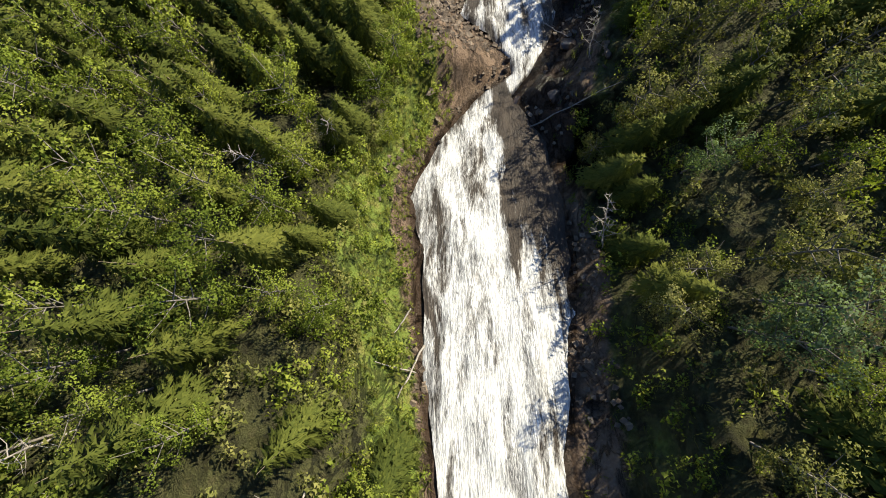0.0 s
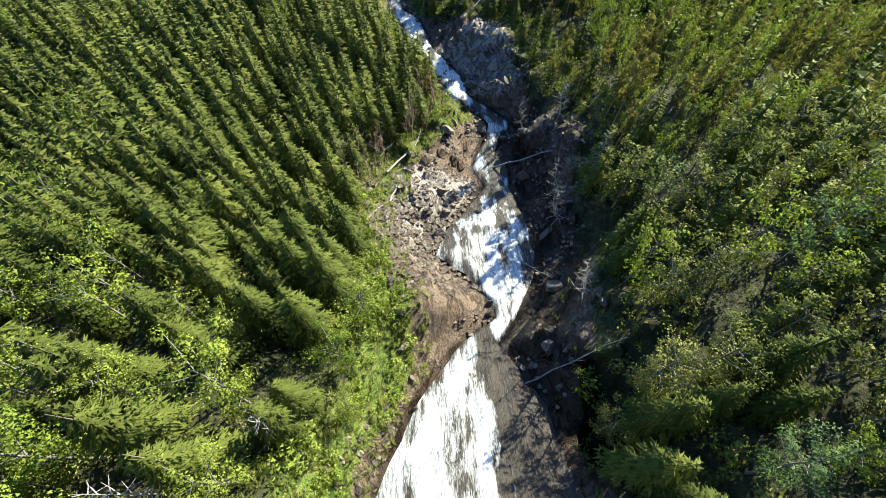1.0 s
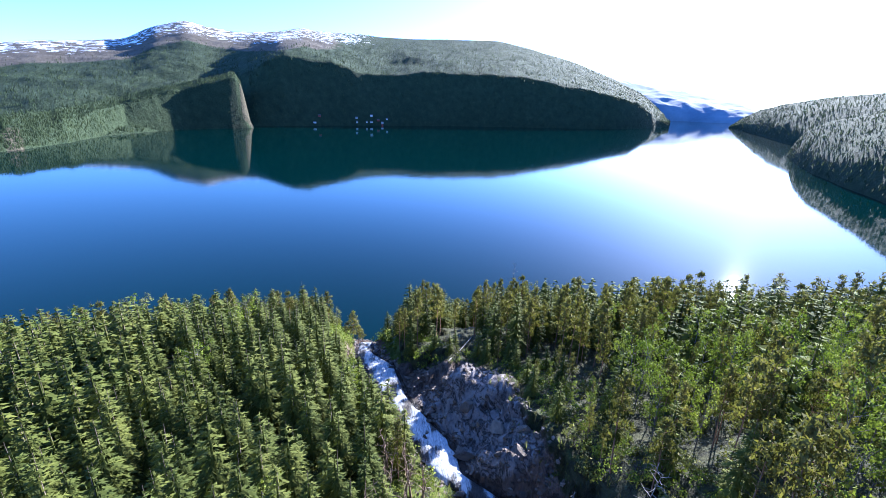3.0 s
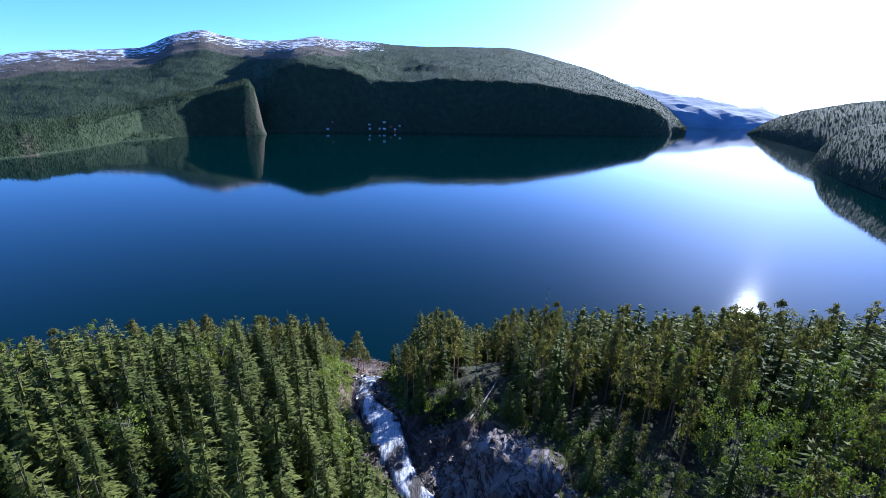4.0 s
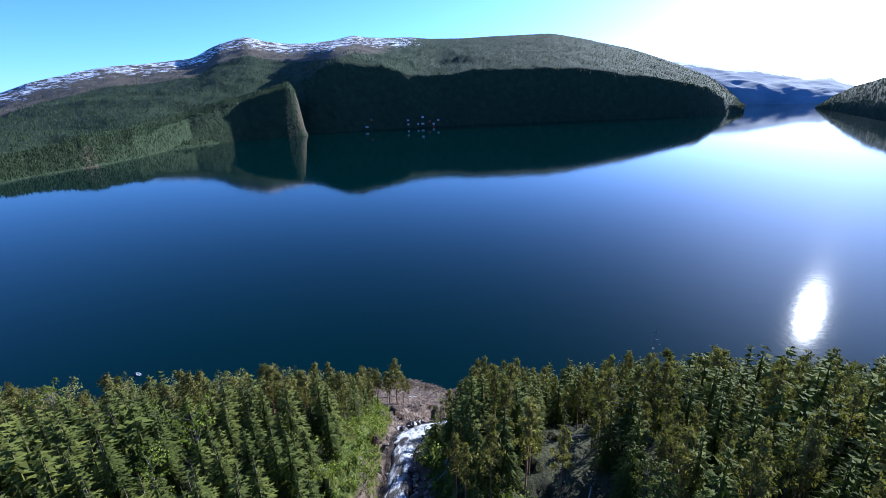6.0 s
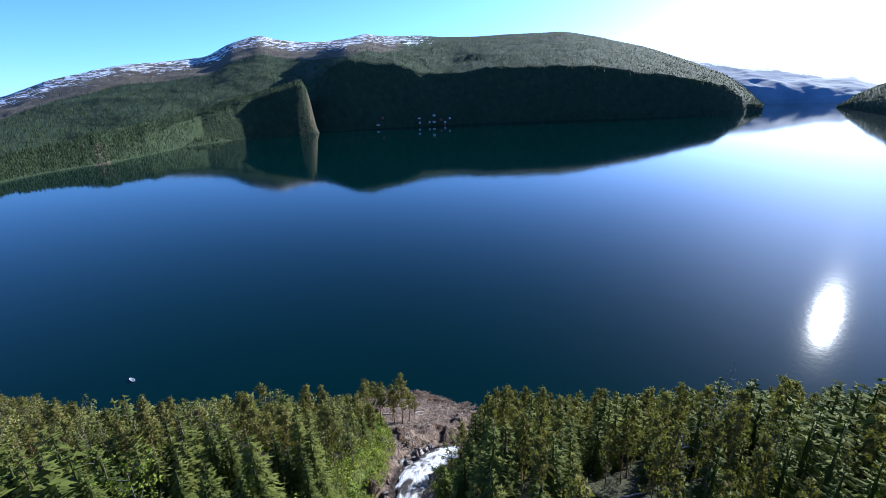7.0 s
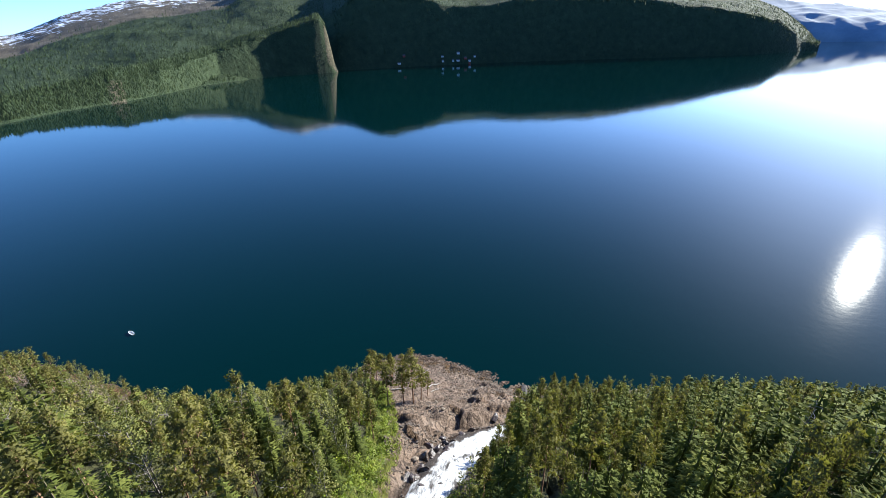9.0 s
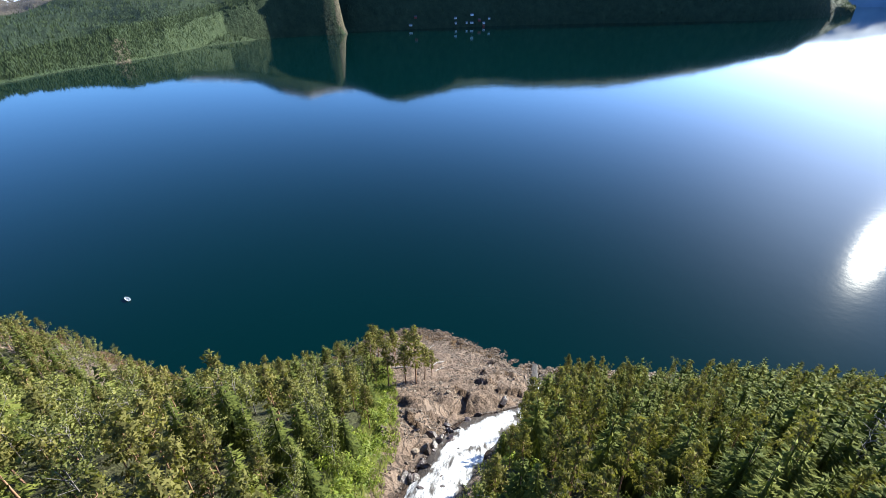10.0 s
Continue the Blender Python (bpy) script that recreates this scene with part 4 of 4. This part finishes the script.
while made < 60:
    y = brng.uniform(-172, -18)
    x = float(stream(y, 2)) + brng.uniform(-1, 1) * float(stream(y, 3))
    put_boulder(x, y, brng.uniform(0.35, 0.85), True, sink=-0.25)
    made += 1


# rocks that break up the cascades above
for k in range(46):
    y = brng.uniform(-150, -96)
    put_boulder(float(stream(y, 2)) + brng.uniform(-1.15, 1.15) * float(stream(y, 3)), y, brng.uniform(0.4, 0.95), k % 3 > 0, sink=-0.2)


# the wet ledge beside the lower fall
for k in range(34):
    y = brng.uniform(-72, -42)
    put_boulder(float(stream(y, 2)) - float(stream(y, 3)) * brng.uniform(0.45, 1.15), y, brng.uniform(0.5, 1.25), True, sink=-0.1)


def strewn(name, label, category, n, place, meshes, mat, smooth=False):
    """A great many small pieces as one mesh. place(rng) gives x, y, z, size, turn."""
    srng = np.random.default_rng(hash_text(name))
    vs, fs, ti, o, ns = [], [], [], 0, []
    k = 0
    while k < n:
        spot = place(srng)
        if spot is None:
            continue
        x, y, z, s, turn = spot
        v, f, *nv = meshes[k % len(meshes)]
        ca, sa = math.cos(turn), math.sin(turn)
        rot = np.array([[ca, -sa, 0], [sa, ca, 0], [0, 0, 1]]) * s
        vs.append(v @ rot.T + [x, y, z])
        if nv:
            ns.append(nv[0] @ (rot / s).T)
        fs.append(f + o)
        ti.append(np.full(len(v), srng.random()))
        o += len(v)
        k += 1
    ob = new(name, mesh_data(name, np.concatenate(vs), np.concatenate(fs), [mat], attrs=(("tint", np.concatenate(ti)),), smooth=smooth, normals=np.concatenate(ns) if ns else None))
    return tagged(ob, label, category, kind="stuff")


def stone_piece(rng):
    t = np.array([(-1, -1, -1), (1, -1, -1), (1, 1, -1), (-1, 1, -1), (-1, -1, 1), (1, -1, 1), (1, 1, 1), (-1, 1, 1)], float)
    t = t * rng.uniform(0.35, 0.75, (8, 3)) * [1, 1, 0.7]
    f = np.array([(0, 3, 2), (0, 2, 1), (4, 5, 6), (4, 6, 7), (0, 1, 5), (0, 5, 4), (1, 2, 6), (1, 6, 5), (2, 3, 7), (2, 7, 6), (3, 0, 4), (3, 4, 7)])
    return t, f


STONES = [stone_piece(brng) for _ in range(12)]


def stone_spot(r):
    if r.random() < 0.22:
        x = r.uniform(-24, 34)
        y = float(np.interp(x, *SHORE)) + r.uniform(-18, -3)
        s = r.uniform(0.08, 0.28)
    else:
        y = r.uniform(-215, -12)
        l_, r_ = float(np.interp(y, *LEFT_EDGE)), float(np.interp(y, *RIGHT_EDGE))
        x = r.uniform(l_, r_)
        if abs(x - float(stream(y, 2))) < float(stream(y, 3)) + 0.3:
            return None
        if fbm(np.array([x / 4]), np.array([y / 4]), 2)[0] < 0.5 and not (-180 < y < -152 and x < 16):
            return None
        s = r.uniform(0.10, 0.38)
    return x, y, height1(x, y) + 0.05, s, r.random() * 6.28


strewn("loose_stones", "loose brown stones along the stream and beach", "stones", 5200, stone_spot, STONES, STONE)


def waterline_spot(r):
    x = r.uniform(-22, 60)
    y = float(np.interp(x, *SHORE)) + r.normal(-7.0, 2.6)
    z = height1(x, y)
    if z < -0.5 or z > 2.2:
        return None
    return x, y, z + 0.05, r.uniform(0.15, 0.42), r.random() * 6.28


strewn("waterline_stones", "rust-brown weedy stones along the waterline of the point", "stones", 1900, waterline_spot, STONES, WRACK)


def heap_spot(r):
    y = r.triangular(-180, -170, -160)
    l_ = float(np.interp(y, *LEFT_EDGE)) + 0.5
    x = r.uniform(l_, float(stream(y, 2)) - float(stream(y, 3)) + 0.4)
    if r.random() > 0.35 + 0.65 * float(smooth01(0, 6, np.array(x - l_))):
        return None
    return x, y, height1(x, y) + 0.12, r.uniform(0.15, 0.48) * (1.5 if r.random() < 0.08 else 1), r.random() * 6.28


strewn("stone_heap", "heap of pale angular broken stones beside the rapids", "stones", 420, heap_spot, STONES, STONE)


# ---- fallen and dead timber ----
def log_thing(a, b, r, label="bleached fallen tree trunk lying across the bank", name="fallen_log", branches=3):
    a, b = Vector(a), Vector(b)
    L = (b - a).length
    n = 7
    lr = np.random.default_rng(int(L * 100) + int(abs(a.x) * 10))
    pts = [a.lerp(b, i / (n - 1)) + Vector((lr.normal(0, 0.01 * L), lr.normal(0, 0.01 * L), lr.normal(0, 0.006 * L))) for i in range(n)]
    v, f = tube(np.array([p[:] for p in pts]), np.linspace(r, r * 0.45, n), 7)
    root = empty(name, label, "log", m=Matrix.Translation(a))
    part("trunk", mesh_data("trunk", v - np.array(a), f, [DEADWOOD], smooth=True), root)
    for k in range(branches):
        p = a.lerp(b, lr.uniform(0.35, 0.95))
        d = Vector(lr.normal(size=3))
        d.z = abs(d.z) * 0.7
        d = d.normalized() * L * lr.uniform(0.05, 0.12)
        v, f = tube(np.array([p[:], (p + d * 0.55)[:], (p + d)[:]]), [r * 0.3, r * 0.2, r * 0.06], 4)
        part("branch_stub", mesh_data("branch_stub", v - np.array(a), f, [DEADWOOD]), root)


def on_ground(x, y, up=0.25):
    return (x, y, height1(x, y) + up)


LOGS = [((13.6, -210.6), (12.2, -213.4), 0.09), ((12.5, -208.0), (11.6, -209.6), 0.07), ((24.5, -155.3), (33.5, -156.6), 0.16), ((10.5, -160), (14.5, -151), 0.15), ((9.0, -156), (14.0, -147.5), 0.13), ((11.0, -166), (12.8, -158), 0.12),
        ((8.3, -170), (11.5, -164.5), 0.12), ((12.5, -149), (15.5, -141), 0.13), ((10, -149), (12.5, -143), 0.1), ((14.2, -153), (15.5, -146), 0.1), ((24.0, -113.5), (30.5, -101), 0.13), ((1.2, -24), (3.6, -17.5), 0.2),
        ((-6, -31.5), (-1.5, -28.5), 0.16), ((3.0, -30), (4.2, -24.5), 0.12), ((-3, -12), (-1, -6), 0.15), ((14, -97.5), (18.5, -92), 0.13), ((15, -95.5), (17.0, -89), 0.1), ((46, -32), (53, -36), 0.16), ((31, -91), (34.5, -89.5), 0.14),
        ((23.5, -190), (31, -188), 0.08), ((25.8, -174), (28.6, -178.5), 0.09), ((13.2, -212.2), (10.6, -211.2), 0.06)]
for (ax, ay), (bx, by), r in LOGS:
    log_thing(on_ground(ax, ay), on_ground(bx, by), r)


def dead_tree(x, y, h, lean=(0, 0), label="bare grey dead tree with broken twigs", density=26, mat=DEADWOOD, stout=0.0085):
    dr = np.random.default_rng(int(abs(x * 37 + y * 11)))
    z = np.linspace(-0.5, h, 7)
    tr = np.stack([lean[0] * z / h + dr.normal(0, 0.02 * h, 7) * (z > 1), lean[1] * z / h, z], 1)
    root = empty("dead_tree", label, "tree", m=Matrix.Translation((x, y, height1(x, y))))
    part("trunk", mesh_data("trunk", *tube(tr, h * stout * (1.05 - z / h).clip(0.1, 1), 5), [mat], smooth=True), root)
    pieces = []
    for k in range(density):
        t = 0.25 + 0.72 * k / density
        o = np.array([np.interp(t * h, z, tr[:, 0]), np.interp(t * h, z, tr[:, 1]), t * h])
        a = k * 2.4 + dr.normal(0, 0.3)
        L = h * 0.2 * (1.1 - t) * dr.uniform(0.6, 1.3) + 0.2
        e = o + [np.cos(a) * L, np.sin(a) * L, L * dr.uniform(-0.1, 0.5)]
        pieces.append(tube([o, (o + e) / 2 + dr.normal(0, 0.05 * L, 3), e], [0.032, 0.022, 0.008], 3))
        for f in (0.45, 0.7):
            q = o + (e - o) * f
            g = q + dr.normal(0, 0.3 * L, 3)
            pieces.append(tube([q, (q + g) / 2, g], [0.015, 0.012, 0.006], 3))
    part("twig_spray", mesh_data("twig_spray", *joined(pieces), [mat]), root)["kind"] = "stuff"


for x, y, h, lean in ((3.0, -197.5, 8, (-1.5, 0)), (5.5, -193.5, 7, (1.5, -1)), (29.5, -183.5, 7.5, (-1.2, 1.0)), (30.8, -170.5, 9, (-1, 0)), (31.5, -167.5, 9.5, (-1.5, 0.5)), (27.6, -203.5, 6, (-1.2, 3.5)), (8.3, -216.5, 8, (1, -1)), (40.4, -89.5, 15, (0, 0)), (33.0, -96, 11, (0.6, 0)), (56, -62, 12, (0, 0)),
                      (34.2, -153, 9, (-0.5, 0)), (72, -60, 12, (0.5, 0)), (50.5, -30, 9, (0.8, 0)), (-25, -196, 9, (0.5, -1)), (60, -110, 10, (0, 0)), (-5, -214, 9, (0, 0)), (35.5, -165, 8, (0, 0)), (30.5, -150, 7, (-1.0, 0))):
    dead_tree(x, y, h, lean)
# thin bare stems at the edge of the left stand
for k in range(64):
    y = brng.uniform(-164, -128)
    x = float(np.interp(y, *LEFT_EDGE)) - brng.uniform(-1.2, 3.2)
    dead_tree(x, y, brng.uniform(4.0, 7.5), (brng.normal(0, 0.6), brng.normal(0, 0.6)), "thin bare brown spruce stem stripped of its needles", 9, STEM, 0.016)


# ---- grass and scrub along the banks ----
def tuft(rng, n=9):
    a = rng.random(n) * 6.28
    b = np.stack([np.cos(a) * 0.25 * rng.random(n), np.sin(a) * 0.25 * rng.random(n), 0 * a], 1)
    w = np.stack([-np.sin(a), np.cos(a), 0 * a], 1) * 0.05
    t = b + np.stack([np.cos(a) * 0.4, np.sin(a) * 0.4, rng.uniform(0.5, 1.0, n)], 1)
    v = np.stack([b - w, b + w, t], 1).reshape(-1, 3)
    f = np.arange(n * 3).reshape(-1, 3)
    nn = unit(unit(v * [1, 1, 0]) * 0.4 + [0, 0, 0.9])
    return v, facing(v, f, nn), nn


TUFTS = [tuft(brng) for _ in range(6)]


def grass_spot(r):
    y = r.uniform(-222, -25)
    right = r.random() < 0.12
    e = float(np.interp(y, *(RIGHT_EDGE if right else LEFT_EDGE)))
    x = e + (1 if right else -1) * r.uniform(-3.4, 4.0) * (1 if y < -120 else 0.7)
    if not right and -166 < y < -122:
        x = e + r.uniform(-1.5, 5.5)
    if abs(x - float(stream(y, 2))) < float(stream(y, 3)) + 0.6:
        return None
    return x, y, height1(x, y) - 0.05, r.uniform(0.35, 0.95), r.random() * 6.28


strewn("bank_grass", "bright green grass and low scrub on the banks", "grass", 9000, grass_spot, TUFTS, GRASS_G)


def bush_piece(rng, n=100):
    e = rng.normal(0, 0.4, (5, 3)) * [1, 1, 0.5] + [0, 0, 0.5]
    return leaf_cloud(rng, e, np.full(5, 0.45), n // 5, 0.17, 0.8, False, 0.42)


BUSHES = [bush_piece(brng) for _ in range(5)]


def bush_spot(r):
    y = r.uniform(-222, -30)
    right = r.random() < 0.4
    e = float(np.interp(y, *(RIGHT_EDGE if right else LEFT_EDGE)))
    x = e + (1 if right else -1) * r.uniform(-1.5, 6.0)
    if abs(x - float(stream(y, 2))) < float(stream(y, 3)) + 1.0 or (right and -190 < y < -112 and x < e + 1.5):
        return None
    return x, y, height1(x, y) - 0.1, r.uniform(0.6, 1.5), r.random() * 6.28


strewn("bank_scrub", "low leafy scrub along the edge of the wood", "shrubs", 1300, bush_spot, BUSHES, BIRCH_G)



def undergrowth_spot(r):
    y = r.uniform(-236, -120)
    left = r.random() < 0.55
    e = float(np.interp(y, *(LEFT_EDGE if left else RIGHT_EDGE)))
    x = e + (-1 if left else 1) * r.uniform(1.0, 34.0)
    return x, y, height1(x, y) - 0.1, r.uniform(0.7, 1.7), r.random() * 6.28


strewn("undergrowth", "low leafy undergrowth and saplings between the trees", "shrubs", 1500, undergrowth_spot, BUSHES, ALDER_G)

# pines on the rocky point
for x, y, s in ((0.2, -37, 1.12), (-4.2, -41.2, 0.85), (1.5, -34.8, 0.72), (2.7, -32.9, 0.55), (-1.6, -38.2, 0.8), (-6.9, -26, 0.75), (-5.6, -20, 0.7), (-8, -30, 0.8), (-9.5, -34, 0.85), (-11, -27.5, 0.8), (-3, -33, 0.62), (-12, -22, 0.75), (-9, -17.5, 0.6)):
    tree_thing("pine", 1, int(abs(x * 10)) % 4, x, y, height1(x, y) - 0.2, s, x)


# ---- the far woods ----
def far_tree(rng):
    a = np.arange(5) * 2 * np.pi / 5
    ring = lambda rad, z: np.stack([np.cos(a) * rad, np.sin(a) * rad, 0 * a + z], 1)
    v = np.vstack([ring(2.4, 0.3), [[0, 0, 12.5]]]) * rng.uniform(0.8, 1.25, (6, 3))
    f = np.array([(i, (i + 1) % 5, 5) for i in range(5)])
    n = unit(unit(v * [1, 1, 0] + [1e-4, 0, 0]) * 0.45 + [0, 0, 0.85])
    return v, facing(v, f, n), n


FAR_TREES = [far_tree(brng) for _ in range(5)]


def far_place(xs, ys, zs, face, least, most):
    rows, cols = zs.shape

    def spot(r):
        i, j = r.uniform(1, rows - 3), r.uniform(0, cols - 1.01)
        i0, j0 = int(i), int(j)
        x, y, z = (float(g[i0, j0] * (1 - i + i0) * (1 - j + j0) + g[i0 + 1, j0] * (i - i0) * (1 - j + j0) + g[i0, j0 + 1] * (1 - i + i0) * (j - j0) + g[i0 + 1, j0 + 1] * (i - i0) * (j - j0)) for g in (xs, ys, zs))
        az = math.degrees(math.atan2(x - EYE[0], y - EYE[1]))
        rise = math.degrees(math.atan2(z - EYE[2], math.hypot(x - EYE[0], y - EYE[1])))
        if z < 2 or -18.2 < az < -17.3 or (az < -6 and rise > np.interp(az, M_AZ, M_EL) - 1.9 + r.normal(0, 0.35)):
            return None
        if face is not None and rise < np.interp(az, *face) - 0.1 and r.random() > 0.12:
            return None
        return x, y, z - 1.5, r.uniform(least, most), r.random() * 6.28

    return spot


strewn("far_wood", "dense dark forest on the mountain across the water", "forest", 26000, far_place(far_x, far_y, far_z, (M_AZ, np.where(np.array(M_AZ) > -17.3, M_BE, -9)), 0.40, 0.85), FAR_TREES, FAR_G)
strewn("headland_wood", "dense forest on the headland by the cliff", "forest", 10000, far_place(head_x, head_y, head_z, (H_AZ, np.where(np.array(H_AZ) > -33, H_BE, -9)), 0.28, 0.52), FAR_TREES, FAR_G)
strewn("bend_wood", "forest on the hill beyond the fjord's bend", "forest", 7000, far_place(hill_x, hill_y, hill_z, None, 0.40, 0.75), FAR_TREES, FAR_G)
strewn("shoulder_wood", "forest on the shoulder of the near shore", "forest", 7000, far_place(side_x, side_y, side_z, None, 0.28, 0.50), FAR_TREES, FAR_G)


# ---- houses on the far shore ----
def house(x, y, z, w, d, h, turn, mat):
    root = empty("farmhouse", "small " + ("white" if mat is HOUSE_WHITE else "red") + " wooden house on the far shore", "house", "houses on the far shore", pose(x, y, z, 0, 0, turn))
    bx = np.array([(-w, -d, -2), (w, -d, -2), (w, d, -2), (-w, d, -2), (-w, -d, h), (w, -d, h), (w, d, h), (-w, d, h)], float) / [2, 2, 1]
    part("walls", mesh_data("walls", bx, [(0, 1, 5, 4), (1, 2, 6, 5), (2, 3, 7, 6), (3, 0, 4, 7), (4, 5, 6, 7), (0, 3, 2, 1)], [mat]), root)
    e = 0.4
    rv = np.array([(-w / 2 - e, -d / 2 - e, h - 0.2), (w / 2 + e, -d / 2 - e, h - 0.2), (w / 2 + e, d / 2 + e, h - 0.2), (-w / 2 - e, d / 2 + e, h - 0.2), (-w / 2 - e, 0, h + d * 0.42), (w / 2 + e, 0, h + d * 0.42)])
    part("roof", mesh_data("roof", rv, [(0, 1, 5, 4), (2, 3, 4, 5), (3, 0, 4, 4), (1, 2, 5, 5), (0, 3, 2, 1)], [ROOF_GREY]), root)
    for sx in (-0.3, 0.05, 0.32):
        wv = np.array([(-0.5, 0, -0.6), (0.5, 0, -0.6), (0.5, 0, 0.6), (-0.5, 0, 0.6)]) + [sx * w, -d / 2 - 0.03, h * 0.55]
        part("window", mesh_data("window", wv, [(0, 1, 2, 3)], [GLASS_DARK]), root)


def far_ground(x, y):
    k = np.argmin((far_x - x) ** 2 + (far_y - y) ** 2)
    return float(far_z.ravel()[k])


hr = np.random.default_rng(9)
for k in range(11):
    deg = hr.uniform(-11.0, -1.5)
    az, r = radians(deg), float(np.interp(deg, M_AZ, M_D0)) + hr.uniform(4, 16)
    x, y = EYE[0] + r * math.sin(az), EYE[1] + r * math.cos(az)
    house(x, y, far_ground(x, y), hr.uniform(6, 10), hr.uniform(5, 7), hr.uniform(3, 4.5), hr.uniform(-40, 40), HOUSE_WHITE if hr.random() < 0.7 else HOUSE_RED)
for k in range(9):
    az = radians(hr.uniform(-49.5, -45.0))
    r = hr.uniform(960, 1080)
    x, y = EYE[0] + r * math.sin(az), EYE[1] + r * math.cos(az)
    house(x, y, far_ground(x, y), hr.uniform(7, 10), hr.uniform(5, 7), hr.uniform(3, 4.5), hr.uniform(-40, 40), HOUSE_WHITE if hr.random() < 0.6 else HOUSE_RED)


# ---- the boat ----
def boat(x, y, turn):
    root = empty("motor_boat", "small white open boat lying on the calm water", "boat", m=pose(x, y, 0.0, 0, 0, turn))
    n = 9
    t = np.linspace(0, 1, n)
    half_w = 0.62 * np.clip(1.05 - np.abs(t - 0.32) ** 2.2 * 2.6, 0.02, 1)
    v = []
    for i in range(n):
        yy = (t[i] - 0.5) * 2.9
        sheer = 0.42 + 0.16 * t[i] ** 2
        v += [(-half_w[i], yy, sheer), (-half_w[i] * 0.72, yy, -0.08), (half_w[i] * 0.72, yy, -0.08), (half_w[i], yy, sheer), (half_w[i] * 0.86, yy, sheer), (half_w[i] * 0.6, yy, 0.12), (-half_w[i] * 0.6, yy, 0.12), (-half_w[i] * 0.86, yy, sheer)]
    f = []
    for i in range(n - 1):
        for k in range(8):
            f.append((i * 8 + k, i * 8 + (k + 1) % 8, i * 8 + 8 + (k + 1) % 8, i * 8 + 8 + k))
    f += [(0, 7, 6, 1), (6, 5, 2, 1), (5, 4, 3, 2)]
    part("hull", mesh_data("hull", v, f, [BOAT_WHITE], smooth=False), root)
    for yy in (-0.5, 0.35):
        b = np.array([(-0.5, -0.14, 0), (0.5, -0.14, 0), (0.5, 0.14, 0), (-0.5, 0.14, 0), (-0.5, -0.14, 0.05), (0.5, -0.14, 0.05), (0.5, 0.14, 0.05), (-0.5, 0.14, 0.05)]) + [0, yy, 0.3]
        part("thwart", mesh_data("thwart", b, [(0, 1, 5, 4), (1, 2, 6, 5), (2, 3, 7, 6), (3, 0, 4, 7), (4, 5, 6, 7), (0, 3, 2, 1)], [BOAT_DARK]), root)
    ov, of = tube([(0, -1.5, 0.75), (0, -1.52, 0.35), (0, -1.55, -0.2)], [0.14, 0.09, 0.06], 8)
    part("outboard_motor", mesh_data("outboard_motor", ov, of, [BOAT_DARK], smooth=True), root, "dark grey outboard motor")


boat(-107.4, 8.4, 62)
